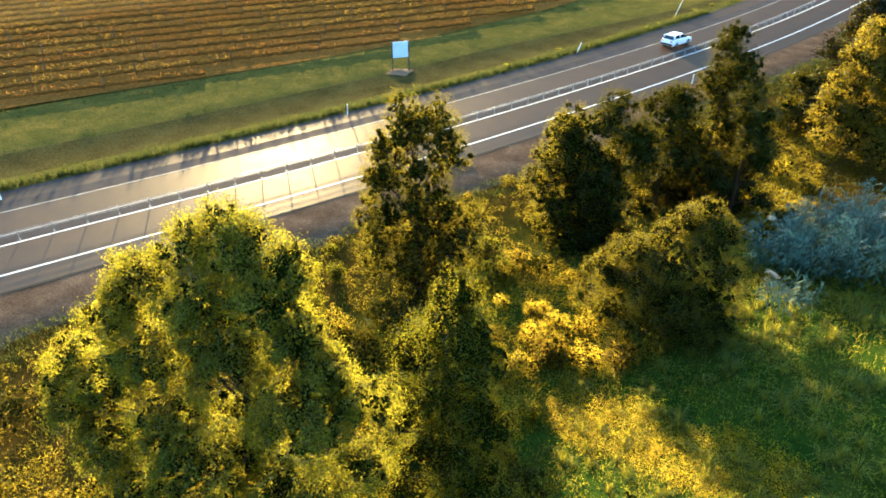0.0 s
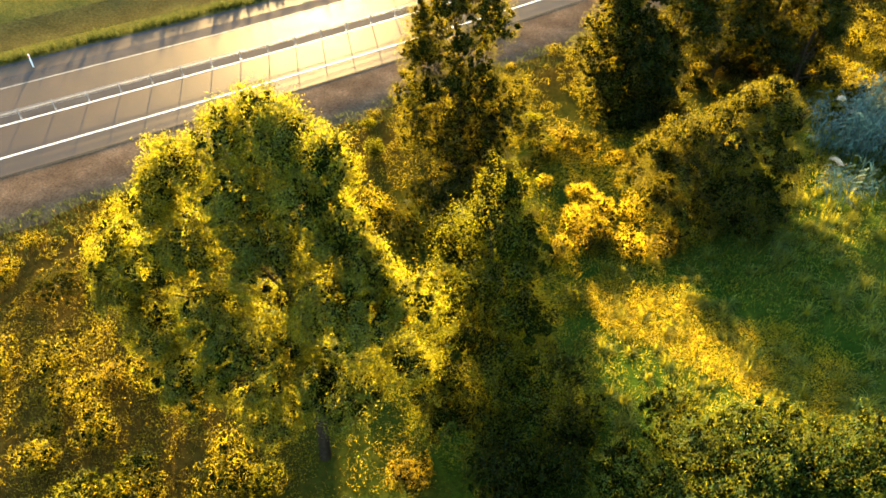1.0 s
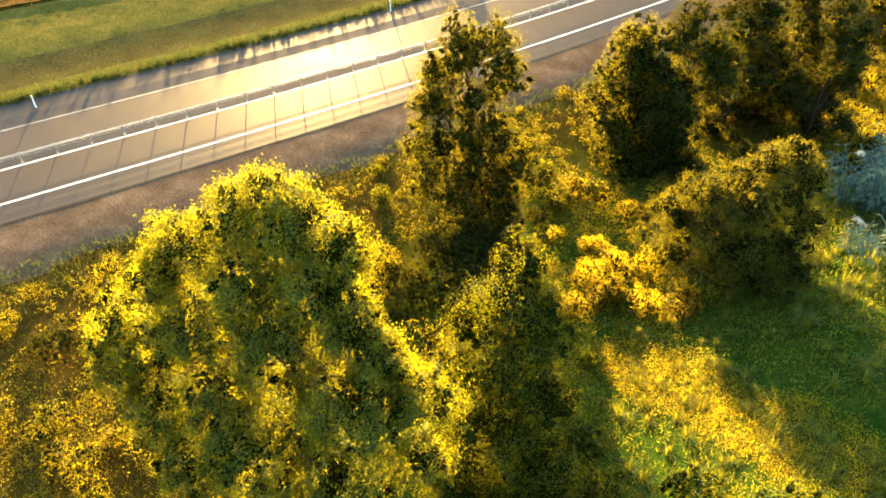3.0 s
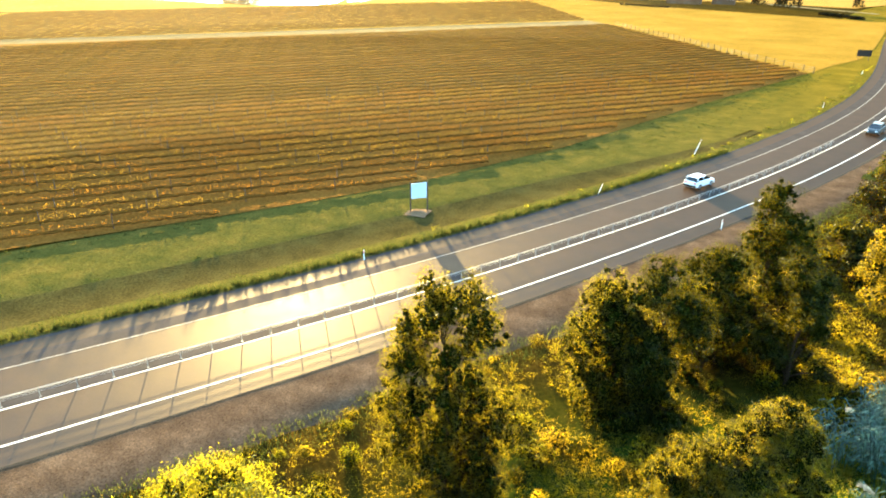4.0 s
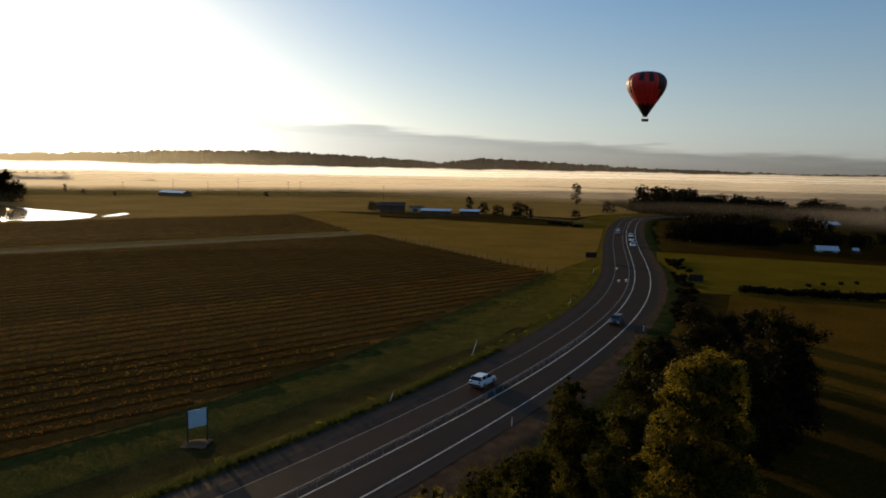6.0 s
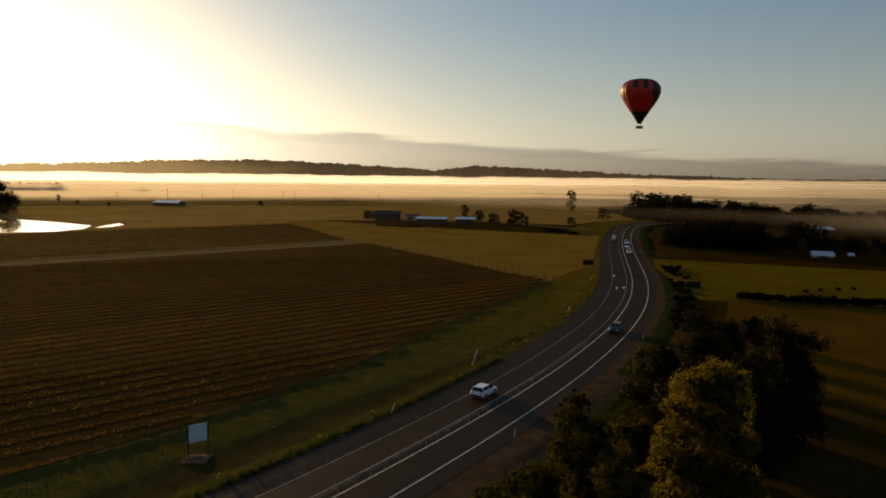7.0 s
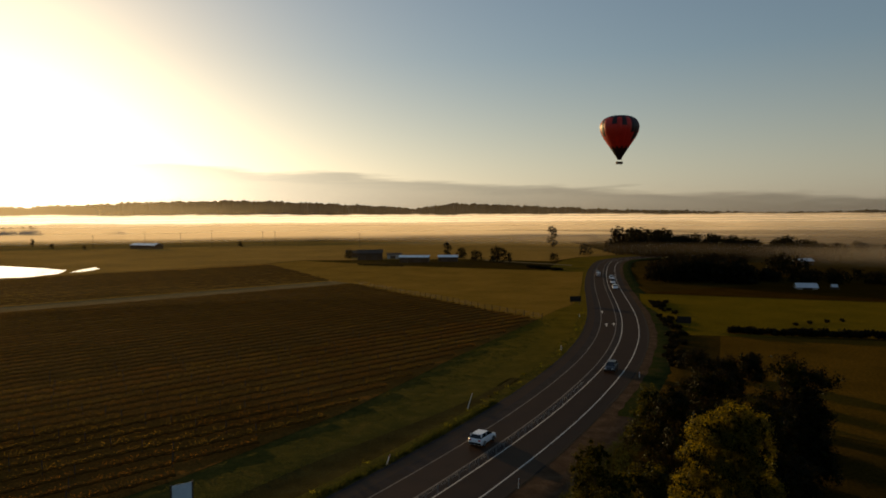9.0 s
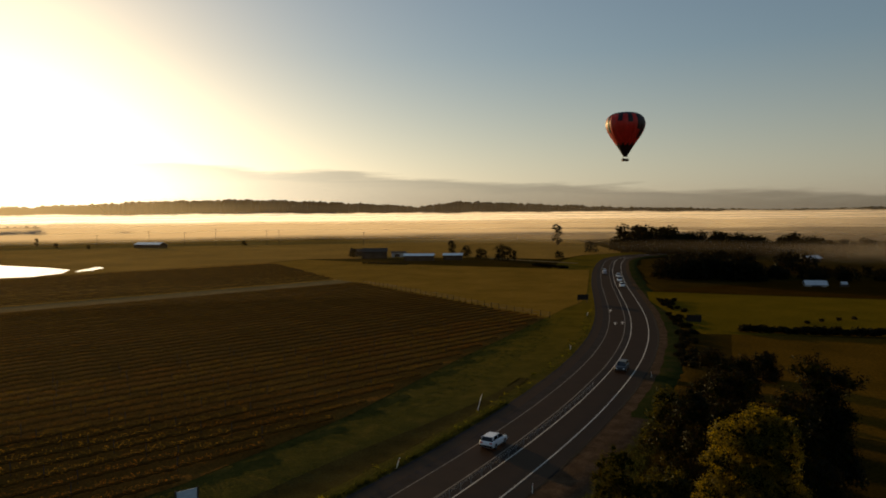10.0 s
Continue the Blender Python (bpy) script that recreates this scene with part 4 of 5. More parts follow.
def road_grass(name, n, d0, d1, s0, s1, mat, long, wide, seed, label, clumpy):
    """Blades along the road, gathered in clumps."""
    a, b = along(*s0)[0], along(*s1)[0]

    def places(rng):
        m = int(n / 14)
        s, d = np.repeat(rng.uniform(a, b, m), 14) + rng.normal(size=m * 14) * clumpy, np.repeat(rng.uniform(d0, d1, m), 14) + rng.normal(size=m * 14) * clumpy
        i = np.clip(np.searchsorted(RUN, s), 0, len(RUN) - 1)
        p = ROAD[i] + TAN[i] * (s - RUN[i])[:, None] + NOR[i] * d[:, None]
        return p[:, 0], p[:, 1]

    return grass_stuff(name, n, None, mat, long, wide, seed, label, places)


road_grass("shoulder_grass", 30000, 10.9, 14.0, (-45, 10), (18, 108), M_VERGE_BLADES, 0.22, 0.02, 93, "ragged grass along the gravel edge", 0.3)
road_grass("drain_edge_grass", 11000, -10.6, -8.2, (-70, -20), (45, 190), M_VERGE_BLADES, 0.2, 0.02, 95, "long roadside grass at the seal edge", 0.3)
road_grass("verge_tufts", 26000, -27, -15.8, (-70, -20), (40, 180), M_VERGE_BLADES, 0.13, 0.03, 94, "short grass tufts on the mown verge", 0.25)


road_grass("tall_edge_tufts", 22000, -9.2, -8.2, (-75, -28), (12, 98), M_VERGE_BLADES, 0.41, 0.016, 88, "tall grass tufts at the far seal edge throwing long shadows", 0.12)
road_grass("seed_stalks", 3000, -8.9, -8.2, (-75, -28), (12, 98), M_VERGE_BLADES, 0.85, 0.016, 90, "tall seed stalks at the seal edge throwing long shadows", 0.07)
road_grass("dry_edge_tufts", 500, -10.6, -8.4, (-16, 50), (47, 205), M_GRASS, 0.32, 0.02, 89, "pale dry tufts along the far road edge", 0.22)


# ---- giant reeds on the bank ----
def reed(x, y, seed, stems=46, high=3.6, plume=0):
    rng = np.random.default_rng(seed)
    ob = thing("giant_reed", pose(x, y, height(x, y) - 0.05), "clump of blue-green giant reed with arching blades", "reed", "giant reeds")
    blades, stalks = [], []
    for k in range(stems):
        a, r = rng.uniform(0, 6.28), 1.1 * math.sqrt(rng.random())
        foot = np.array([math.cos(a) * r, math.sin(a) * r, 0])
        h = high * rng.uniform(0.6, 1.1)
        tip = foot + np.array([math.cos(a) * h * 0.22, math.sin(a) * h * 0.22, h])
        u = np.linspace(0, 1, 5)[:, None]
        stalks.append(tube(foot * (1 - u) + tip * u, 0.016 * (1 - 0.6 * u[:, 0]), 4))
        for j in range(11):
            t = rng.uniform(0.25, 1.0)
            p = foot * (1 - t) + tip * t
            b = rng.uniform(0, 6.28)
            d = np.array([math.cos(b), math.sin(b), 0])
            l, w = rng.uniform(0.45, 0.8), rng.uniform(0.022, 0.036)
            s = np.array([-d[1], d[0], 0]) * w
            q1, q2 = p + d * l * 0.5 + [0, 0, l * 0.35], p + d * l + [0, 0, l * 0.12]
            blades.append((np.array([p - s * 0.5, p + s * 0.5, q1 + s, q1 - s]), np.array([[0, 1, 2, 3]])))
            blades.append((np.array([q1 - s, q1 + s, q2 + s * 0.15, q2 - s * 0.15]), np.array([[0, 1, 2, 3]])))
    v, f = joined(stalks)
    attach("cane_clump", raw_mesh("cane_clump", v, f, M_REED, True), ob)
    v, f = joined(blades)
    attach("foliage", raw_mesh("foliage", v, f, M_REED), ob)
    for k in range(plume):
        a = rng.uniform(0, 6.28)
        c = np.array([math.cos(a) * 0.9, math.sin(a) * 0.9, high * rng.uniform(0.95, 1.15)])
        u = np.linspace(0, 1, 7)
        line = c + np.stack([u * 0.5 * math.cos(a), u * 0.5 * math.sin(a), 0.5 * u - 0.25 * u**2], 1)
        v, f = tube(line, 0.075 * np.sin(np.pi * np.clip(u, 0.06, 0.97)) + 0.006, 6)
        fz = leaves(np.repeat(line, 40, 0) + rng.normal(size=(280, 3)) * 0.05, 0.13, 0.02, rng)
        v2, f2 = joined([(v, f), fz])
        attach("plume", raw_mesh("plume", v2, f2, M_PLUME), ob, "pale feathery seed plume")
    return ob


for x, y, seed, p in ((10.2, 33.0, 1, 1), (12.0, 34.2, 2, 0), (13.8, 33.2, 3, 1), (15.4, 34.6, 4, 1), (11.6, 31.4, 5, 0), (14.0, 30.6, 6, 1), (16.6, 31.6, 7, 2), (12.8, 36.0, 8, 0), (16.4, 28.6, 9, 2), (17.6, 34.0, 10, 1), (10.6, 26.8, 11, 1), (15.0, 36.8, 12, 0)):
    reed(x, y, 100 + seed, 46 if seed != 11 else 14, 3.4 if seed != 11 else 2.2, p)


# ---- vineyard ----
def vine_mesh(seed, mat, n, long=10.0):
    rng = np.random.default_rng(seed)
    u = rng.uniform(0, long, n)
    gap = np.sin(u * 1.9 + seed) * 0.5 + np.sin(u * 4.3 + seed * 2) * 0.5
    z = 0.42 + 0.68 * rng.beta(2.0, 1.1, n) + 0.06 * gap
    c = np.stack([u, rng.normal(size=n) * 0.46, np.clip(z - 0.1, 0.2, 1.5)], 1)
    lv, lf = leaves(c, 0.16, 0.12, rng)
    # the tangle of canes inside the row
    us = np.linspace(0, long, 22)
    sec = [(-0.06, 0.30), (-0.13, 0.48), (0.0, 0.66), (0.13, 0.48), (0.06, 0.30)]
    core = np.array([[(a, y * s, z + dz) for y, z in sec] for a, s, dz in zip(us, 1 + 0.5 * rng.normal(size=22).clip(-1.5, 1.5), 0.05 * rng.normal(size=22))]).reshape(-1, 3)
    a, b = np.meshgrid(np.arange(21), np.arange(4), indexing="ij")
    cf = np.stack([a * 5 + b, (a + 1) * 5 + b, (a + 1) * 5 + b + 1, a * 5 + b + 1], -1).reshape(-1, 4)
    v, f = joined([(lv, lf), (core, cf)])
    me = raw_mesh("vine_leaves", v, f, mat)
    me.materials.append(M_VINE_CORE)
    me.polygons.foreach_set("material_index", np.r_[np.zeros(len(lf), np.int32), np.ones(len(cf), np.int32)])
    return me


POST = raw_mesh("post", *tube(np.array([(0, 0, -0.1), (0, 0, 0.8), (0, 0, 1.6)]), [0.05, 0.05, 0.05], 6), M_TIMBER)
VINES = [vine_mesh(201 + k, M_VINE if k % 2 else M_VINE_G, 250) for k in range(6)]
VINES_FAR = [vine_mesh(211 + k, M_VINE if k % 2 else M_VINE_G, 70) for k in range(3)]


def edge_u(v, line):
    """Where the row at v crosses a boundary line: its u, or None."""
    for (ax, ay), (bx, by) in zip(line, line[1:]):
        va, vb = RV @ (ax, ay), RV @ (bx, by)
        if min(va, vb) <= v < max(va, vb):
            t = (v - va) / (vb - va)
            return RU @ (ax + (bx - ax) * t, ay + (by - ay) * t)
    return None


def vine_rows(v0, v1, step, left, right, meshes, label, with_trunks, rng):
    v = v0
    while v > v1:
        end = edge_u(v, right)
        if end is not None:
            row = thing("vine_row", pose(*(RU * 0 + RV * v), 0.02, 0, 0, 90 - math.degrees(ROW_WAY)), label, "vine row", "rows of vines")
            u = end - 10.4 - rng.uniform(0, 1.5)
            while u > left(v):
                attach("vine", rng.choice(meshes if v > -125 else VINES_FAR), row, at=pose(u, 0, 0) @ Matrix.Diagonal((1, 1, rng.uniform(0.88, 1.1), 1)))
                if with_trunks and v > v0 - 60:
                    attach("post", POST, row, at=pose(u, 0, 0))
                u -= 10.0
        v -= step


vine_rows(-70.5, -227, 3.5, lambda v: -95 + (v + 70) * -0.28, NEAR_EDGE + FENCE[1:], VINES, "long row of autumn vines in brown and yellow leaf", True, rb)
vine_rows(-237, -345, 3.8, lambda v: -60, [(-47, 288), (-100, 395)], VINES_FAR, "distant row of brown autumn vines", False, rb)


# ---- painted arrows ----
def arrow(s, d):
    """A straight-ahead arrow painted on the lane."""
    x, y, a = on_road(s, d)
    z = 0.05 + 0.04 * (1 - min(1, abs(d) / 4.5)) + 0.008
    bm = bmesh.new()
    ring = [(-2.2, -0.13), (0.6, -0.13), (0.6, -0.5), (2.4, 0.0), (0.6, 0.5), (0.6, 0.13), (-2.2, 0.13)]
    bm.faces.new([bm.verts.new((u, v, 0)) for u, v in ring])
    me = bpy.data.meshes.new("lane_arrow")
    bm.to_mesh(me)
    bm.free()
    me.materials.append(M_PAINT)
    ob = new("lane_arrow", me)
    ob.matrix_basis = pose(x, y, z, 0, 0, math.degrees(a))
    tagged(ob, "white painted arrow on the asphalt lane", "road marking", "lane arrows", "structure")


for x, y in ((36.8, 170.7), (38.8, 171.6), (41.0, 193.0)):
    arrow(*along(x, y))


# ---- roadside things ----
def guide_post(x, y, tall=1.05, lean=0.0):
    ob = thing("guide_post", pose(x, y, height(x, y) - 0.02, lean * 0.3, lean, 20), "slim white roadside guide post in grass", "guide post", "guide posts")
    part("post", boxed((0.085, 0.04, tall), (0, 0, tall / 2), 0.012), M_WHITE, ob)
    part("reflector", boxed((0.06, 0.012, 0.16), (0, -0.03, tall - 0.2), 0.004), plain_red, ob, "small red reflector")
    return ob


plain_red = plain("red_reflector", (0.5, 0.03, 0.02), 0.25, vary=0.05)
for x, y, h, l in ((-25.6, 50.4, 1.1, 0), (-9.1, 77.0, 1.3, 18), (0.4, 98.5, 2.3, 16), (4.2, 70.4, 1.1, 3), (29.2, 116.4, 1.0, 0), (20.5, 140.0, 1.0, 4), (33.0, 184.0, 1.0, 0), (-42.0, 26.6, 1.1, 2)):
    guide_post(x, y, h, l)


def barrier():
    s0, s1 = along(-75, -32)[0], along(20, 113)[0]
    ob = thing("wire_rope_barrier", pose(0, 0, 0), "galvanised wire rope barrier down the painted median", "road barrier")
    bm = boxed((0.05, 0.08, 0.74), (0, 0, 0.36), 0.01)
    me = bpy.data.meshes.new("post")
    box(bm, (0.14, 0.14, 0.03), (0, 0, 0.0))
    bm.to_mesh(me)
    bm.free()
    me.materials.append(M_GALV)
    n = int((s1 - s0) / 2.1)
    for k in range(n):
        x, y, a = on_road(s0 + 2.1 * k, 0.42)
        attach("post", me, ob, at=pose(x, y, 0.09, 0, 0, math.degrees(a)))
    for h in (0.42, 0.52, 0.61, 0.7):
        line = [(*on_road(s, 0.42)[:2], 0.09 + h) for s in np.arange(s0, s0 + 2.1 * n, 3.0)]
        attach("rope", raw_mesh("rope", *tube(line, [0.009] * len(line), 5), M_GALV, True), ob, "taut steel wire rope")
    return ob


barrier()


def field_sign():
    ob = thing("field_sign", pose(-25.9, 63.9, 0.0, 0, 0, 38), "pale blank-faced sign tinted blue for sky light, on two dark posts over bare soil", "sign")
    part("panel", boxed((1.7, 0.05, 1.7), (0, 0, 2.3), 0.012), M_SIGN, ob, "pale rectangular sign panel with blue sky light in its colour")
    for x in (-0.92, 0.92):
        part("post", boxed((0.12, 0.12, 3.35), (x, 0.0, 1.6), 0.01), M_TIMBER, ob)
    bars = plain("pale_blue_print", (0.45, 0.56, 0.66), 0.5)
    for k, (w, z) in enumerate(((1.2, 2.8), (0.9, 2.55), (1.3, 2.3), (0.7, 2.05))):
        part("text_bar", boxed((w, 0.008, 0.09), (0, -0.03, z)), bars, ob)
    rng = np.random.default_rng(3)
    xs = np.linspace(-1.2, 1.2, 22)
    gx, gy = np.meshgrid(xs, xs, indexing="ij")
    z = 0.26 * np.exp(-(gx**2 / 0.9 + gy**2 / 0.5)) + rng.normal(size=gx.shape) * 0.02 - 0.12
    v = np.stack([gx.ravel() - 25.9, gy.ravel() + 63.6, z.ravel() + 0.06], 1)
    i, j = np.meshgrid(np.arange(21), np.arange(21), indexing="ij")
    f = np.stack([i * 22 + j, (i + 1) * 22 + j, (i + 1) * 22 + j + 1, i * 22 + j + 1], -1).reshape(-1, 4)
    tagged(new("soil_mound", raw_mesh("soil_mound", v, f, soil("pale_soil", [(0.3, (0.12, 0.075, 0.04)), (0.7, (0.2, 0.13, 0.075))], 6, 1.0), True)), "low mound of bare reddish soil under the sign", "soil mound")


field_sign()


def board_sign(x, y, turn, wide, tall, label, mat):
    ob = thing("road_sign", pose(x, y, height(x, y), 0, 0, turn), label, "road sign")
    part("panel", boxed((wide, 0.05, tall), (0, 0, 1.1 + tall / 2), 0.01), mat, ob)
    for s in (-wide * 0.36, wide * 0.36):
        part("post", boxed((0.09, 0.09, 1.2 + tall), (s, 0.07, 0.55 + tall / 2)), M_TIMBER, ob)


M_SIGN_BACK = plain("dull_sign_back", (0.022, 0.018, 0.015), 0.9)
board_sign(36.8, 209.0, 8, 3.4, 1.6, "dark back of a roadside board on two posts", M_SIGN_BACK)
board_sign(53.9, 166.1, -20, 3.2, 1.6, "dark roadside board on two posts in pasture", M_SIGN_BACK)



# ---- vehicles ----
def car(x, y, turn, paint, label, long=4.3, wide=1.8, tall=1.48, z=0.07):
    ob = thing("car", pose(x, y, z, 0, 0, math.degrees(turn)), label, "car", "cars on the highway")
    L, W, T = long / 2, wide / 2, tall
    side = [(-L, 0.34), (-L, 0.78), (-L + 0.12, 0.98), (-L + 0.5, 1.04), (0.42, 0.98), (L - 0.42, 0.84), (L - 0.06, 0.66), (L, 0.4), (L - 0.1, 0.26), (-L + 0.1, 0.26)]
    bm = bmesh.new()
    rings = []
    for k, (w, s) in enumerate(((-1.0, 0.94), (-0.86, 1.0), (0.86, 1.0), (1.0, 0.94))):
        rings.append([bm.verts.new((px * s, w * W, (pz - 0.6) * s + 0.6)) for px, pz in side])
    for a, b in zip(rings, rings[1:]):
        for i in range(len(side)):
            j = (i + 1) % len(side)
            bm.faces.new((a[i], a[j], b[j], b[i]))
    bm.faces.new(rings[0][::-1])
    bm.faces.new(rings[-1])
    bmesh.ops.recalc_face_normals(bm, faces=bm.faces[:])
    bmesh.ops.bevel(bm, geom=bm.edges[:], offset=0.045, segments=2, profile=0.5, affect="EDGES", clamp_overlap=True)
    for f in bm.faces:
        f.smooth = True
    part("body", bm, paint, ob)
    cab = [(-L + 0.14, 0.98, 0.79), (-L + 0.52, T - 0.09, 0.64), (-L + 1.0, T - 0.02, 0.64), (-0.15, T - 0.01, 0.64), (0.28, T - 0.09, 0.64), (1.12, 0.94, 0.79)]

    def cabin(points, lo, hi, mat, name, grow=0.0, lab=""):
        b2 = bmesh.new()
        left = [b2.verts.new((px, -w * wide / 1.8 - grow, pz + grow)) for px, pz, w in points[lo:hi]]
        right = [b2.verts.new((px, w * wide / 1.8 + grow, pz + grow)) for px, pz, w in points[lo:hi]]
        for i in range(len(left) - 1):
            b2.faces.new((left[i], left[i + 1], right[i + 1], right[i]))
        b2.faces.new(left[::-1])
        b2.faces.new(right)
        bmesh.ops.recalc_face_normals(b2, faces=b2.faces[:])
        part(name, b2, mat, ob, lab)

    cabin(cab, 0, 6, M_CARGLASS, "cabin_glass", 0.0, "dark tinted windows")
    roof = bmesh.new()
    front, back = 0.24, -L + 0.42
    box(roof, (front - back, wide * 0.70, 0.07), ((front + back) / 2, 0, T - 0.03), 0.03)
    for s in (-1, 1):
        for px, w in ((-L + 0.42, 0.26), (-0.42, 0.08)):
            box(roof, (w, 0.04, T - 1.0), (px, s * (0.715 * wide / 1.8), (T + 0.96) / 2), 0.0)
    part("roof", roof, paint, ob)
    for px in (-L + 0.8, L - 0.85):
        for s in (-1, 1):
            wheel = bmesh.new()
            bmesh.ops.create_cone(wheel, cap_ends=True, segments=20, radius1=0.33, radius2=0.33, depth=0.2, matrix=Matrix.Translation((px, s * (W - 0.08), 0.33)) @ Matrix.Rotation(radians(90), 4, "X"))
            w = part("wheel", wheel, M_TYRE, ob, "black tyre")
            rim = bmesh.new()
            bmesh.ops.create_cone(rim, cap_ends=True, segments=14, radius1=0.2, radius2=0.2, depth=0.22, matrix=Matrix.Translation((px, s * (W - 0.08), 0.33)) @ Matrix.Rotation(radians(90), 4, "X"))
            part("rim", rim, M_GALV, w, "silver rim")
    for s in (-1, 1):
        part("headlight", boxed((0.12, 0.34, 0.14), (L - 0.06, s * (W - 0.3), 0.66), 0.03), M_LAMP, ob, "clear headlight")
        part("tail_light", boxed((0.06, 0.3, 0.18), (-L + 0.02, s * (W - 0.28), 0.82), 0.02), plain_red, ob, "red tail light")
    part("bumper", boxed((0.1, wide * 0.9, 0.2), (-L + 0.0, 0, 0.45), 0.03), M_TYRE, ob, "dark rear bumper")
    return ob


M_CARGLASS = plain("tinted_glass", (0.015, 0.017, 0.02), 0.06, vary=0.0)
M_TYRE = plain("tyre_rubber", (0.02, 0.02, 0.02), 0.8)
M_LAMP = plain("lamp_lens", (0.7, 0.7, 0.7), 0.15)
P_WHITE, P_DARK, P_SILVER = plain("white_car_paint", (0.75, 0.76, 0.78), 0.25, vary=0.02), plain("charcoal_car_paint", (0.012, 0.012, 0.013), 0.35, 0.0, 0.05), plain("silver_car_paint", (0.5, 0.5, 0.52), 0.3, 0.5, 0.05)


def car_at(x, y, d, paint, label, towards, **more):
    s, _ = along(x, y)
    px, py, a = on_road(s, d)
    return car(px, py, a + (math.pi if towards else 0), paint, label, **more)


car_at(27.0, 121.0, 2.4, P_DARK, "dark charcoal hatchback driving on the asphalt lane", True)
car_at(2.2, 83.6, -2.6, P_WHITE, "small white hatchback driving along the far lane", False, long=4.0, tall=1.42, wide=1.74)
car_at(61.0, 254, 2.6, P_WHITE, "white car in a queue of traffic", True)
car_at(66.0, 274, 2.6, P_WHITE, "white van-like car in a queue of traffic", True, tall=1.9)
car_at(70.0, 292, 2.6, P_SILVER, "silver car in a queue of traffic", True)
car_at(63.0, 306, -2.8, P_SILVER, "silver car driving away along the highway", False)
car_at(66.0, 318, -2.8, P_WHITE, "white car driving away along the highway", False)


# ---- sheds, houses, poles and the dam ----
def shed(x, y, turn, long, deep, eave, ridge, wall, roof, label):
    ob = thing("shed", pose(x, y, 0, 0, 0, turn), label, "shed", "farm buildings")
    w = bmesh.new()
    L, D = long / 2, deep / 2
    sec = [(-D, 0), (D, 0), (D, eave), (0, ridge - 0.08), (-D, eave)]
    a = [w.verts.new((-L, q, z)) for q, z in sec]
    b = [w.verts.new((L, q, z)) for q, z in sec]
    for i in range(5):
        w.faces.new((a[i], a[(i + 1) % 5], b[(i + 1) % 5], b[i]))
    w.faces.new(a[::-1])
    w.faces.new(b)
    bmesh.ops.recalc_face_normals(w, faces=w.faces[:])
    part("wall", w, wall, ob)
    for s in (-1, 1):
        r = bmesh.new()
        slope = math.atan2(ridge - eave, D)
        run = math.hypot(D, ridge - eave) + 0.5
        m = Matrix.Translation((0, s * (D / 2 + 0.15), (eave + ridge) / 2 + 0.03)) @ Matrix.Rotation(-s * slope, 4, "X")
        c = bmesh.ops.create_cube(r, size=1.0)
        bmesh.ops.transform(r, matrix=m @ Matrix.Diagonal((long + 0.8, run, 0.1, 1)), verts=c["verts"])
        part("roof", r, roof, ob, "corrugated metal roof slope")
    for k in range(max(1, int(long // 7))):
        part("door", boxed((3.2, 0.12, eave * 0.75), (-L + 3.5 + k * 7.0 if long > 8 else 0, -D - 0.02, eave * 0.375), 0.02), M_TIMBER, ob, "dark shed door")
    return ob


M_ROOF = plain("pale_metal_roof", (0.62, 0.64, 0.64), 0.32, 0.85, 0.12, 0.5)
M_ROOF_D = plain("dull_metal_roof", (0.08, 0.058, 0.044), 0.85, 0.0, 0.2, 0.5)
M_WALL = plain("weathered_wall", (0.055, 0.038, 0.026), 0.9, 0.0, 0.2, 0.6)
M_WALL_W = plain("white_wall", (0.36, 0.35, 0.33), 0.6, 0.0, 0.06, 0.6)
shed(-46, 430, 4, 15, 9, 4.2, 6.0, M_WALL, M_ROOF_D, "dark farm shed among trees")
shed(-32, 442, 4, 9, 7, 2.6, 3.4, M_WALL_W, M_ROOF_D, "white farm building beside the sheds")
shed(-18, 406, -4, 17, 7.5, 2.9, 3.9, M_WALL, M_ROOF, "long farm shed with pale metal roof")
shed(1.5, 411, -4, 11, 7.5, 2.7, 3.7, M_WALL, M_ROOF, "low farm shed with pale metal roof")
shed(-55, 455, 4, 18, 8, 3.0, 4.4, M_WALL, M_ROOF_D, "low dark farm shed")
shed(127.6, 251.6, -13, 6.6, 4.5, 0.7, 1.9, M_WALL_W, M_ROOF, "low white shed beside the grove")
shed(136.5, 249.3, -13, 1.3, 1.4, 1.0, 1.6, M_WALL, M_ROOF, "little white hut by the grove")
shed(190, 372, 20, 9, 5, 2.0, 3.2, M_WALL, M_ROOF, "pale-roofed shed half lost in mist")
shed(-250, 590, -20, 26, 10, 3.0, 4.6, M_WALL, M_ROOF, "long low shed on the far plain")


def pole(x, y, tall):
    ob = thing("power_pole", pose(x, y, 0), "thin timber power pole with crossarm on the plain", "power pole", "power poles")
    attach("mast", raw_mesh("mast", *tube(np.array([(0, 0, -0.3), (0, 0, tall / 2), (0, 0, tall)]), [0.2, 0.17, 0.13], 8), M_TIMBER, True), ob)
    part("crossarm", boxed((2.6, 0.14, 0.16), (0, 0, tall - 0.6)), M_TIMBER, ob)


for x, y, h in ((-262, 615, 14), (-240, 640, 12), (-205, 620, 15), (-165, 640, 13), (-155, 645, 13), (-72, 600, 12), (-300, 600, 11)):
    pole(x, y, h)


def water(name, corners, label):
    m, nt, b = material("still_water")
    b.inputs["Base Color"].default_value = (0.02, 0.025, 0.025, 1)
    b.inputs["Roughness"].default_value = 0.04
    bump(nt, b, noise_node(nt, 1.2, 3), 0.08, 0.05)
    return patch(name, corners, m, 0.09, label, "pond")


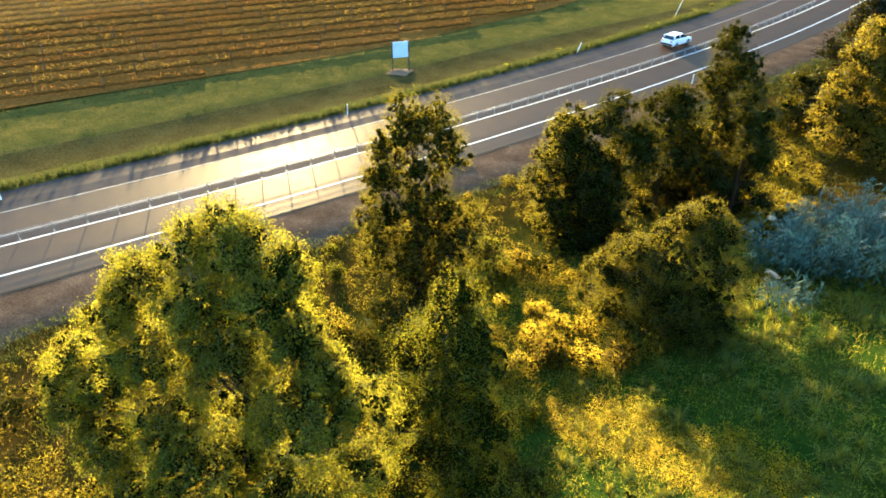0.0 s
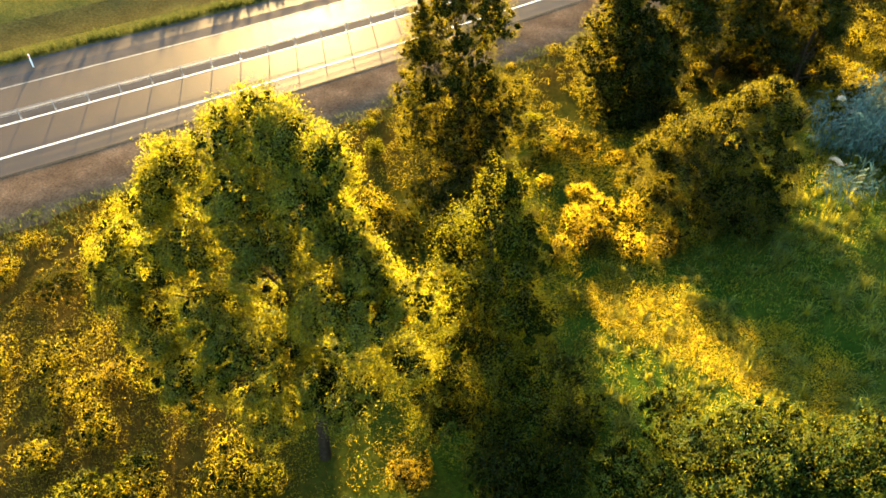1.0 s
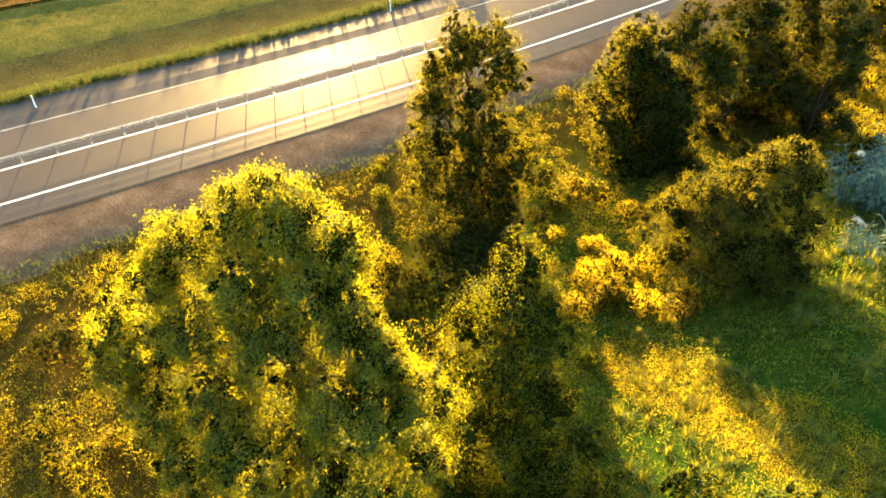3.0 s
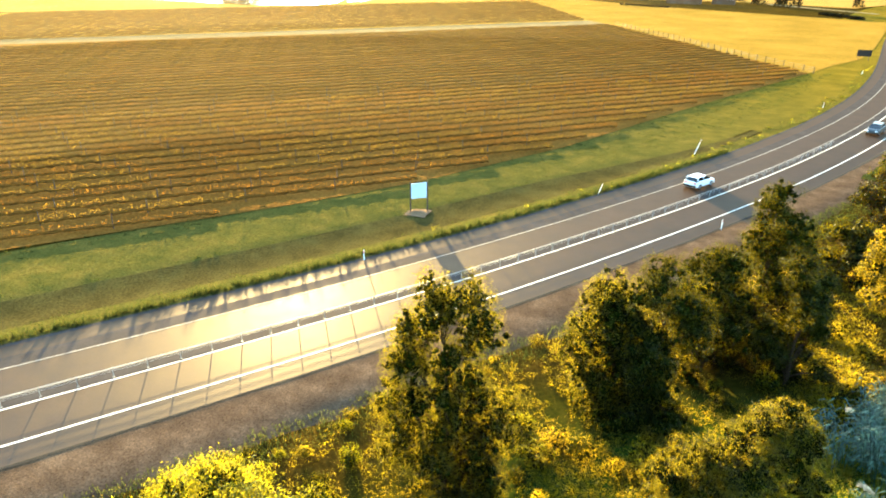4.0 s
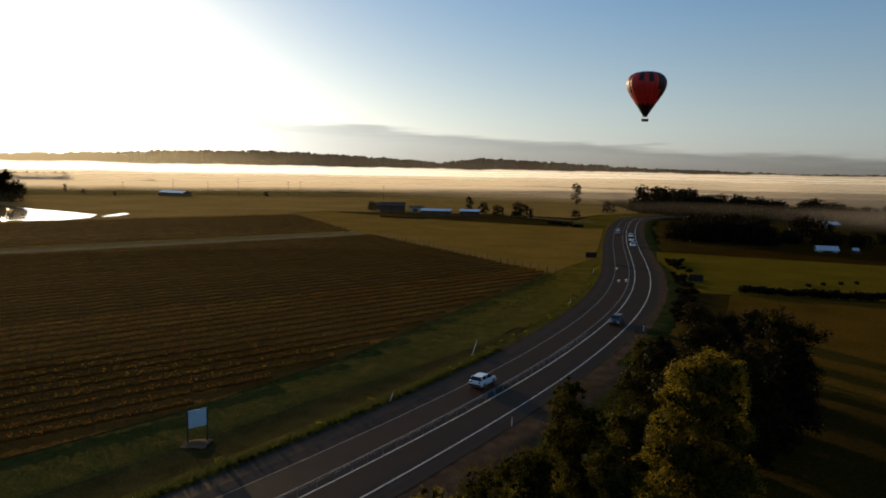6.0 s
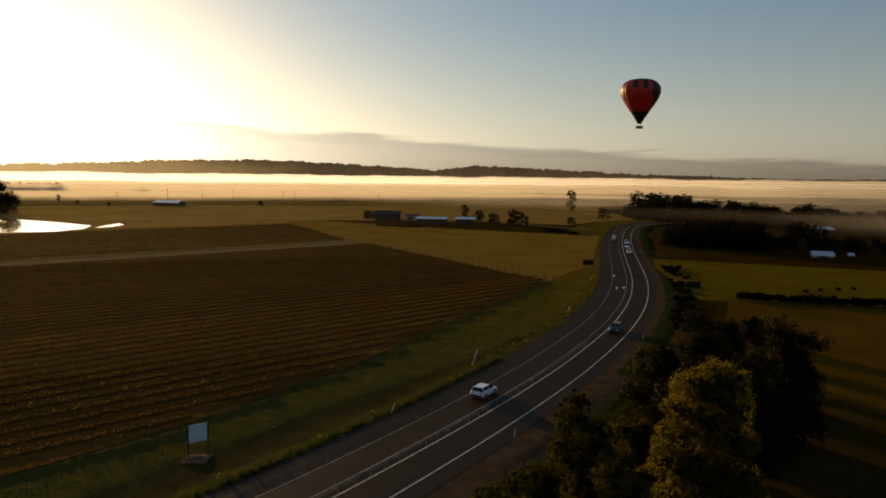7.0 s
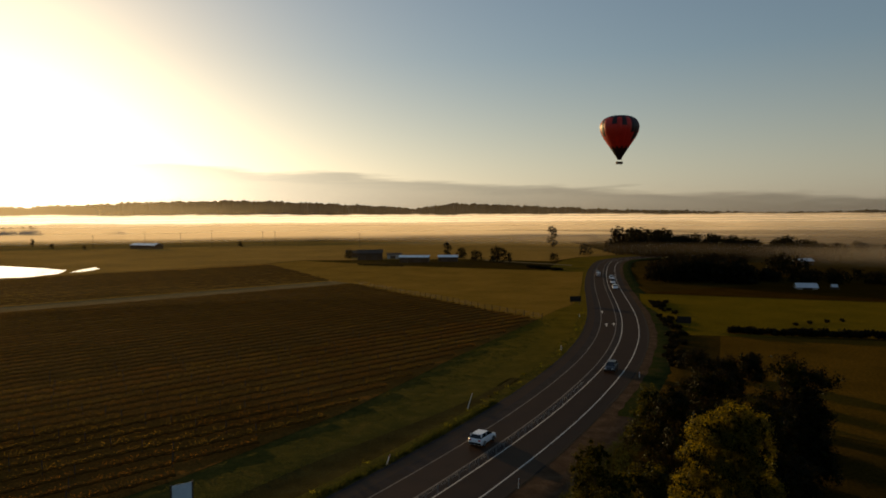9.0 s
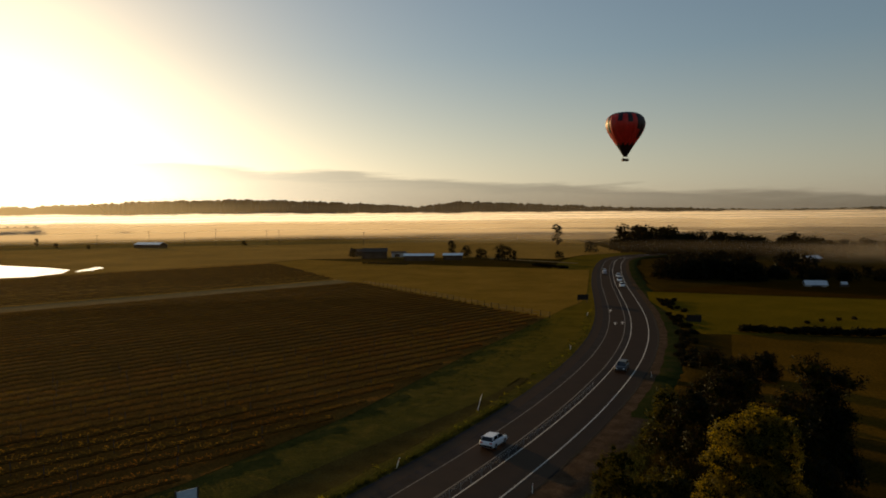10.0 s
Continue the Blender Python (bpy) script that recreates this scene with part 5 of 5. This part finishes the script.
water("dam_water", [(-300, 428), (-244, 385), (-212, 368), (-190, 352), (-182, 330), (-186, 312), (-212, 298), (-300, 315)], "still farm dam shining with the low sun")
water("dam_channel", [(-186, 372), (-178, 362), (-176, 345), (-181, 338), (-184, 352)], "narrow arm of bright water beside the dam")
for x, y, h, w, seed in ((-306, 452, 20, 22, 301), (-326, 462, 23, 25, 302), (-348, 470, 22, 25, 303), (-334, 485, 15, 18, 304)):
    tree("dam_tree", x, y, h, lobed(np.random.default_rng(seed), h, w, 14, 0.12, 0.5, 0.28), 5500, M_LEAF_FAR, "broad hazy tree standing by the dam", seed, leaf=(0.8, 0.5), girth=0.4, tuft=2.0, group="dam trees", cover=0.6)


# ---- far trees ----
def far_tree_meshes(seed, h, w):
    rng = np.random.default_rng(seed)
    lobes = lobed(rng, h, w, 11, 0.16, 0.5, 0.34)
    pts, out, core, facing, size = crown_points(lobes, 480, rng, 1.3, 0.45, 1.0, 0.0, 0.8)
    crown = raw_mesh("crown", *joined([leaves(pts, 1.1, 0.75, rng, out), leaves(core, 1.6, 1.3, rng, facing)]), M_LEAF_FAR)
    trunk = raw_mesh("trunk", *tube(np.array([(0, 0, -0.2), (0.1, 0, h * 0.3), (0, 0.1, h * 0.6), (0, 0, h * 0.9)]), [0.28, 0.22, 0.15, 0.05], 6), M_BARK, True)
    return trunk, crown


FAR = [far_tree_meshes(401, 9, 8), far_tree_meshes(402, 11, 8), far_tree_meshes(403, 8, 9), far_tree_meshes(404, 12, 6)]


def far_tree(x, y, s=1.0, kind=None, label="dark far tree at the edge of the mist", group="far trees"):
    trunk, crown = FAR[rb.randrange(4) if kind is None else kind]
    ob = thing("far_tree", pose(x, y, -0.1, 0, 0, rb.uniform(0, 360)) @ Matrix.Diagonal((s, s, s, 1)), label, "tree", group)
    attach("trunk", trunk, ob)
    attach("crown", crown, ob)


for x, y, s, k in ((29.8, 401, 1.0, 2), (95, 474, 0.85, 2), (92, 590, 1.35, 3), (1.5, 452, 0.75, 3), (10, 440, 0.7, 0), (36, 398, 0.45, 3), (-375, 640, 0.55, 3), (-330, 590, 0.4, 1), (-297, 579, 0.35, 0), (-60, 440, 0.6, 0), (-180, 620, 0.5, 2), (18, 415, 0.7, 2), (64, 415, 0.5, 2)):
    far_tree(x, y, s, k)
for _ in range(110):      # the dark grove
    t, q = rb.random(), rb.random()
    far_tree(83 + 31 * t + 14 * q + rb.uniform(-2, 2), 284 - 14 * t + 40 * q + rb.uniform(-3, 3), rb.uniform(0.6, 0.95) * (0.8 + 0.3 * min(1, 3 * t)), rb.choice((0, 2, 2)), "dark close-grown tree of the grove", "grove trees")
for _ in range(34):
    t = rb.random()
    far_tree(122 + 75 * t + rb.uniform(-3, 3), 272 - 20 * t + rb.uniform(0, 22), rb.uniform(0.4, 0.62), rb.choice((0, 2)), "dark tree of a broken shelter belt", "shelter belt")
for x, y, s in ((141, 302, 0.95), (146, 308, 1.05), (152, 304, 0.9)):
    far_tree(x, y, s, 2, "dark round tree standing above the shelter belt", "shelter belt")
for _ in range(150):      # the wood at the edge of the mist
    t, q = rb.random(), rb.random()
    far_tree(108 + 112 * t + 26 * q + rb.uniform(-5, 5), 474 - 78 * t + 70 * q + rb.uniform(-6, 6), rb.uniform(0.8, 1.6) * (1.0 - 0.3 * t), rb.choice((0, 1, 2, 2)), "hazy tree of the dark wood in the mist", "misty trees")
for _ in range(40):
    x = rb.uniform(180, 330)
    far_tree(x, 385 + 0.25 * x + rb.uniform(-40, 60), rb.uniform(0.5, 0.9), rb.choice((0, 1, 2, 2)), "hazy tree standing in the mist", "misty trees")
for a, d, s in ((-33.4, 885, 1.7), (-32.8, 895, 1.75), (-32.2, 890, 1.7), (-31.6, 888, 1.65), (-31.0, 892, 1.7), (-30.4, 886, 1.75), (-25.6, 885, 1.3), (-24.9, 890, 1.45)):
    far_tree(d * math.sin(radians(a)), d * math.cos(radians(a)), s, 2, "faint tree rising out of golden mist", "misty trees")
low_hedge = thing("hedge", pose(42, 360, 0), "low dark hedge below the farm lane", "hedge")
for k in range(14):
    attach("clump", rb.choice(BUSH["f"]), low_hedge, at=pose(k * 1.0 + rb.uniform(-0.8, 0.8), -k * 1.6 + rb.uniform(-3, 3), -0.05, 0, 0, rb.uniform(0, 360)) @ Matrix.Diagonal((2.2, 2.2, 1.0, 1)))
farm_hedge = thing("hedge", pose(-46, 381, 0), "low dark hedge at the head of the meadow", "hedge")
for k in range(16):
    attach("clump", rb.choice(BUSH["f"]), farm_hedge, at=pose(k * 1.5 + rb.uniform(-0.6, 0.6), -k * 0.6 + rb.uniform(-0.8, 0.8), -0.05, 0, 0, rb.uniform(0, 360)) @ Matrix.Diagonal((1.6, 1.6, 0.7, 1)))
hedge = thing("hedge", pose(62, 158, 0), "long low dark hedge across the pasture", "hedge")
for k in range(40):
    m = pose(k * 1.06 + rb.uniform(-0.6, 0.6), -k * 0.28 + rb.uniform(-0.7, 0.7), -0.05, 0, 0, rb.uniform(0, 360)) @ Matrix.Diagonal((1.7, 1.7, 1.25 + rb.uniform(-0.2, 0.3), 1))
    attach("clump", rb.choice(BUSH["f"]), hedge, at=m)
for x, y in ((81.4, 168.5), (86.2, 171), (91.3, 172.7), (96, 174.4)):
    bush("f", x, y, 0.8, 0.9, rb)
for _ in range(12):
    s = rb.uniform(along(2, 95)[0], along(44, 200)[0])
    x, y, _a = on_road(s, -9.6 + rb.uniform(-1.6, 0.7))
    bush(rb.choice("ccy"), x, y, rb.uniform(0.25, 0.6), 0.6, rb)
for _ in range(80):
    s = rb.uniform(along(26, 128)[0], along(50, 218)[0])
    x, y, _a = on_road(s, 10.2 + abs(rb.gauss(0, 2.6)))
    bush("f", x, y, rb.uniform(0.6, 1.3), 0.75, rb)


def fence_line(points, step, label):
    ob = thing("paddock_fence", pose(0, 0, 0), label, "fence")
    p = spline(points, 2.0)
    run = np.r_[0, np.cumsum(np.linalg.norm(np.diff(p, axis=0), axis=1))]
    me = raw_mesh("post", *tube(np.array([(0, 0, -0.1), (0, 0, 0.8), (0, 0, 1.6)]), [0.09, 0.085, 0.08], 6), M_TIMBER)
    for s in np.arange(0, run[-1], step):
        x, y = np.interp(s, run, p[:, 0]), np.interp(s, run, p[:, 1])
        attach("post", me, ob, at=pose(x, y, 0.0, rb.uniform(-3, 3), rb.uniform(-3, 3), 0))
    for h in (0.5, 0.9, 1.3):
        line = np.array([(np.interp(s, run, p[:, 0]), np.interp(s, run, p[:, 1]), h) for s in np.arange(0, run[-1], step)])
        attach("wire", raw_mesh("wire", *tube(line, [0.012] * len(line), 4), M_GALV), ob)


fence_line([(22.8, 181), (10.5, 199), (-7, 228), (-36.6, 276)], 3.4, "line of timber fence posts beside the vineyard")


# ---- hot-air balloon ----
def cloth(name, colour, glow):
    """Thin coated nylon that lets some sun through."""
    m = bpy.data.materials.new(name)
    m.use_nodes = True
    nt = m.node_tree
    b, t, mix = nt.nodes["Principled BSDF"], nt.nodes.new("ShaderNodeBsdfTranslucent"), nt.nodes.new("ShaderNodeMixShader")
    shade = ramp_node(nt, noise_node(nt, 0.4), [(0.3, tuple(c * 0.8 for c in colour)), (0.7, tuple(c * 1.15 for c in colour))])
    nt.links.new(shade, b.inputs["Base Color"])
    b.inputs["Roughness"].default_value = 0.5
    t.inputs[0].default_value = (*glow, 1)
    mix.inputs[0].default_value = 0.3
    nt.links.new(b.outputs[0], mix.inputs[1])
    nt.links.new(t.outputs[0], mix.inputs[2])
    nt.links.new(mix.outputs[0], nt.nodes["Material Output"].inputs[0])
    return m


def balloon(x, y, z):
    ob = thing("hot_air_balloon", pose(x, y, z, 0, 0, 8), "red and black hot-air balloon floating above the road", "hot-air balloon")
    wide = 0.95
    prof = [(0.9, 0.0), (1.6, 1.1), (3.2, 3.6), (5.3, 6.6), (7.4, 9.6), (9.0, 12.4), (9.75, 15.0), (9.55, 17.2), (8.3, 19.2), (5.9, 20.6), (2.6, 21.2), (0.05, 21.35)]
    pr = spline([(r * wide, h) for r, h in prof], 0.5)
    gores, per = 24, 4
    red, black = cloth("red_balloon_fabric", (0.42, 0.022, 0.014), (0.75, 0.10, 0.02)), cloth("black_balloon_fabric", (0.014, 0.009, 0.010), (0.05, 0.015, 0.01))
    for g in range(gores):
        ang = np.linspace(0, 1, per + 1) * 2 * np.pi / gores + g * 2 * np.pi / gores
        bulge = 1 + 0.018 * np.sin(np.linspace(0, np.pi, per + 1))
        v = np.stack([pr[:, None, 0] * np.cos(ang) * bulge, pr[:, None, 0] * np.sin(ang) * bulge, pr[:, None, 1] + 0 * ang], -1).reshape(-1, 3)
        n, m = len(pr), per + 1
        i, j = np.meshgrid(np.arange(n - 1), np.arange(per), indexing="ij")
        f = np.stack([i * m + j, i * m + j + 1, (i + 1) * m + j + 1, (i + 1) * m + j], -1).reshape(-1, 4)
        zc = v[f].mean(1)[:, 2]
        mat_i = np.zeros(len(f), np.int32)
        stripe = {15: 16.0, 17: 15.4, 19: 12.6, 20: 8.5, 21: 9.5, 12: 11.0, 10: 9.0, 7: 12.0, 5: 9.0, 3: 15.5, 1: 16.0, 23: 10.0}.get(g)
        if stripe:       # dark stripes hanging from the crown
            mat_i[zc > stripe] = 1
        mat_i[zc > 19.7] = 1
        mat_i[zc < (6.2 if g % 2 else 5.4)] = 1
        me = raw_mesh("gore", v, f, red, True)
        me.materials.append(black)
        me.polygons.foreach_set("material_index", mat_i)
        attach("gore", me, ob)
    v, f = tube(np.array([(0, 0, -0.1), (0, 0, 0.5), (0, 0, 1.0)]), [0.95, 1.0, 1.5], 20)
    attach("skirt", raw_mesh("skirt", v, f, black, True), ob, "black scoop at the mouth")
    wicker = plain("wicker", (0.10, 0.06, 0.035), 0.8, vary=0.3, scale=12)
    part("basket", boxed((3.0, 1.7, 1.15), (0, 0, -1.75), 0.12), wicker, ob, "long dark wicker basket")
    part("rim", boxed((3.15, 1.85, 0.14), (0, 0, -1.16), 0.05), M_TYRE, ob, "padded basket rim")
    for sx in (-1.4, 1.4):
        for sy in (-0.75, 0.75):
            v, f = tube(np.array([(sx, sy, -1.2), (sx * 0.8, sy, -0.6), (sx * 0.6, sy * 1.1, 0.0)]), [0.05, 0.04, 0.03], 5)
            attach("cable", raw_mesh("cable", v, f, M_TYRE), ob)
    return ob


balloon(84.7, 346.0, 53.9)


# ---- ridge and mist ----
def ridge(name, dist, profile, seed, label):
    """A wooded rise: profile of (azimuth in degrees, height)."""
    rng = np.random.default_rng(seed)
    az = np.arange(profile[0][0], profile[-1][0], 0.05)
    top = np.interp(az, [p[0] for p in profile], [p[1] for p in profile])
    rough = np.convolve(rng.normal(size=len(az) + 4), [0.2, 0.3, 0.3, 0.2], "same")[2:-2] + np.convolve(rng.normal(size=len(az) + 40), np.ones(24) / 24, "same")[20:-20] * 1.2
    top = top + rough * 4.2 * (top > 6)
    rows = [(0, -12), (90, 0.30), (160, 0.62), (210, 0.86), (240, 1.0), (330, 0.9), (500, 0.5), (700, -12)]
    v = []
    for extra, k in rows:
        r = dist + extra
        z = np.full(len(az), -12.0) if k == -12 else top * k
        v.append(np.stack([np.sin(np.radians(az)) * r, np.cos(np.radians(az)) * r, z], 1))
    v = np.concatenate(v)
    n, m = len(rows), len(az)
    i, j = np.meshgrid(np.arange(n - 1), np.arange(m - 1), indexing="ij")
    f = np.stack([i * m + j, i * m + j + 1, (i + 1) * m + j + 1, (i + 1) * m + j], -1).reshape(-1, 4)
    return tagged(new(name, raw_mesh(name, v, f, M_RIDGE, False)), label, "hills", kind="structure")


M_RIDGE = soil("wooded_ridge", [(0.3, (0.022, 0.022, 0.014)), (0.7, (0.045, 0.042, 0.028))], 0.05, 0.008, relief=2.0)
ridge("backdrop_ridge", 2900, [(-60, 30), (-40, 50), (-33, 62), (-28, 75), (-22, 92), (-16, 96), (-10, 88), (-6, 76), (-2, 64), (1, 84), (4, 79), (9, 68), (14, 54), (20, 40), (30, 30), (45, 26), (60, 20)], 1, "long dark wooded ridge above the morning mist")
ridge("backdrop_hills", 4200, [(8, 20), (12, 48), (16, 64), (20, 56), (25, 44), (32, 52), (40, 44), (60, 30)], 2, "faint blue hills beyond the ridge")


def mist_material(name, stops, glow=0.0, white=1.0, fade=(0.22, 0.85), tint=(0.80, 0.69, 0.55)):
    m = bpy.data.materials.new(name)
    m.use_nodes = True
    nt = m.node_tree
    nt.nodes.clear()
    n = nt.nodes.new
    out, tr, tl, df, add, mix = n("ShaderNodeOutputMaterial"), n("ShaderNodeBsdfTransparent"), n("ShaderNodeBsdfTranslucent"), n("ShaderNodeBsdfDiffuse"), n("ShaderNodeMixShader"), n("ShaderNodeMixShader")
    tl.inputs[0].default_value, df.inputs[0].default_value = (tint[0] * white, tint[1] * white, tint[2] * white, 1), (0.7 * white, 0.68 * white, 0.68 * white, 1)
    add.inputs[0].default_value = 0.2
    nt.links.new(tl.outputs[0], add.inputs[1])
    nt.links.new(df.outputs[0], add.inputs[2])
    co, sep = n("ShaderNodeTexCoord"), n("ShaderNodeSeparateXYZ")
    nt.links.new(co.outputs["UV"], sep.inputs[0])
    wisps = noise_node(nt, 0.006, 7, 0.62, stretch=(1, 1, 2.6))
    h = n("ShaderNodeMath")
    h.operation, h.inputs[1].default_value = "MULTIPLY_ADD", 0.55
    nt.links.new(wisps, h.inputs[0])
    off = n("ShaderNodeMath")
    off.operation, off.inputs[1].default_value = "SUBTRACT", 0.27
    nt.links.new(sep.outputs["Y"], off.inputs[0])
    nt.links.new(off.outputs[0], h.inputs[2])
    a = ramp_node(nt, h.outputs[0], [(p, (k,) * 3) for p, k in stops])
    ends = ramp_node(nt, sep.outputs["X"], [(0.0, (0, 0, 0)), (fade[0], (1, 1, 1)), (fade[1], (1, 1, 1)), (1.0, (0, 0, 0))])
    nt.links.new(mix_node(nt, 1.0, a, ends, "MULTIPLY"), mix.inputs[0])
    nt.links.new(tr.outputs[0], mix.inputs[1])
    body = add.outputs[0]
    if glow:    # emission added for sunlight scattered in distant mist, strongest below the sun
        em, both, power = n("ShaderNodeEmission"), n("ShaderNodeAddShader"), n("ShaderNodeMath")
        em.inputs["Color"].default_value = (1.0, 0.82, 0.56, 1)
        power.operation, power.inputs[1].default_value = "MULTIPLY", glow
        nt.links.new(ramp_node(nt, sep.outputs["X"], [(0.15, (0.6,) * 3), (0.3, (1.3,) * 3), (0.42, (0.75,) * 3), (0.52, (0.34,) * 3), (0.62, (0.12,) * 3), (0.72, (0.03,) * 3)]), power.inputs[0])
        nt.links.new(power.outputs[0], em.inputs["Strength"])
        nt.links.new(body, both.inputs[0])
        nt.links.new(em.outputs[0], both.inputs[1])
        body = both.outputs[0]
    nt.links.new(body, mix.inputs[2])
    nt.links.new(mix.outputs[0], out.inputs[0])
    return m


M_MIST = mist_material("mist", [(0.0, 0.0), (0.25, 0.35), (0.5, 0.93), (0.82, 0.93), (0.97, 0.0)], 0.0, 0.85)
M_MIST_FAR_GLOW = mist_material("far_mist_glow", [(0.0, 0.0), (0.25, 0.35), (0.5, 0.93), (0.82, 0.93), (0.97, 0.0)], 0.9)
# darker copies of the mist: weaker light away from the sun, put into colour
M_MIST_GREY = mist_material("dimmed_grey_mist", [(0.0, 0.0), (0.25, 0.3), (0.5, 0.8), (0.82, 0.8), (0.97, 0.0)], 0.0, 0.38)
M_MIST_THIN = mist_material("thin_mist", [(0.0, 0.0), (0.3, 0.1), (0.55, 0.3), (0.75, 0.32), (0.97, 0.0)], 0.0, 0.36)
M_MIST_FAINT = mist_material("faint_mist", [(0.0, 0.0), (0.3, 0.05), (0.55, 0.14), (0.75, 0.15), (0.97, 0.0)], 0.0, 0.36)
# added haze sheets that brighten the left field the way sun glare does
M_GLARE_HAZE = mist_material("glare_haze", [(0.0, 0.0), (0.2, 0.020), (0.45, 0.022), (0.95, 0.0)], 0.0, 1.0, (0.3, 0.5), (0.92, 0.74, 0.42))
M_GLARE_VEIL = mist_material("faint_glare_haze", [(0.0, 0.0), (0.2, 0.008), (0.45, 0.009), (0.95, 0.0)], 0.0, 1.0, (0.3, 0.5), (0.92, 0.74, 0.42))
# added sheet that washes out the ridge as the sun's bloom would
M_BLOOM_HAZE = mist_material("sun_bloom_haze", [(0.0, 0.6), (0.5, 0.55), (0.98, 0.0)], 0.0, 1.0, (0.25, 0.5), (0.95, 0.82, 0.55))
M_HAZE = mist_material("haze", [(0.0, 0.09), (0.35, 0.08), (0.95, 0.0)])


def mist(dist, az0, az1, low, high, seed, mat=None, lab="pale bank of ground mist lying over the valley"):
    """A long low bank of mist."""
    rng = np.random.default_rng(seed)
    az = np.arange(az0, az1 + 0.01, 0.5)
    wave = np.convolve(rng.normal(size=len(az) + 20), np.hanning(21) / 10, "same")[10:-10] * 0.006
    end = np.clip(np.minimum(az - az0, az1 - az) / 26, 0, 1)
    ks = np.linspace(0, 1, 9)
    r = dist * (1 + wave)
    v = np.stack([np.stack([np.sin(np.radians(az)) * (r + k * 6.0), np.cos(np.radians(az)) * (r + k * 6.0), low + (high - low) * k * (0.7 + 0.3 * end)], 1) for k in ks])
    n, m = len(ks), len(az)
    i, j = np.meshgrid(np.arange(n - 1), np.arange(m - 1), indexing="ij")
    f = np.stack([i * m + j, i * m + j + 1, (i + 1) * m + j + 1, (i + 1) * m + j], -1).reshape(-1, 4)
    me = raw_mesh("mist_bank", v.reshape(-1, 3), f, mat or M_MIST, True)
    uv = me.uv_layers.new(name="UVMap")
    k_of = np.repeat(ks, m)
    u_of = np.tile(np.linspace(0, 1, m), n)
    uv.data.foreach_set("uv", np.stack([u_of[f.ravel()], k_of[f.ravel()]], 1).astype(np.float32).ravel())
    ob = tagged(new("mist_bank", me), lab, "mist", "mist banks", "stuff")
    return ob


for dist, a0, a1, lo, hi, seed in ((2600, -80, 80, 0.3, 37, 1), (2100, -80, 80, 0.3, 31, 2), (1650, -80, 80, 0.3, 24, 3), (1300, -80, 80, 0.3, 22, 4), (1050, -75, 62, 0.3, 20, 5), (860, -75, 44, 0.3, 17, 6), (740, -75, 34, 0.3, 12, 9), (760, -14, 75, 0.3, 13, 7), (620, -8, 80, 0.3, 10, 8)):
    mist(dist, a0, a1, lo, hi, seed, M_MIST_FAR_GLOW if dist > 1200 else M_MIST_GREY if a1 > 70 and dist < 800 else M_MIST)
mist(430, 4, 90, 0.2, 13, 41, M_MIST_FAINT, "faint mist before the far woods")
mist(560, -4, 90, 0.2, 16, 42, M_MIST_THIN, "thin grey mist drifting among the far trees")
mist(395, 23, 80, 0.2, 15, 43, M_MIST_GREY, "grey drift of mist lying over the shelter belt")
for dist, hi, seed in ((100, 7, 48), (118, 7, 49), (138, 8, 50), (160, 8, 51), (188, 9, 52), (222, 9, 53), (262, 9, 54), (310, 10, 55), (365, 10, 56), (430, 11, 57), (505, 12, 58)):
    mist(dist, -80, 8, 0.15, hi, seed, M_GLARE_VEIL if dist < 200 else M_GLARE_HAZE, "thin added haze sheet standing in for sun glare over the vineyard")
mist(2650, -64, -12, -5, 150, 21, M_BLOOM_HAZE, "added haze sheet standing in for sun bloom over the ridge")
mist(2700, -62, 62, -5, 150, 20, M_HAZE, "thin haze softening the far ridge")
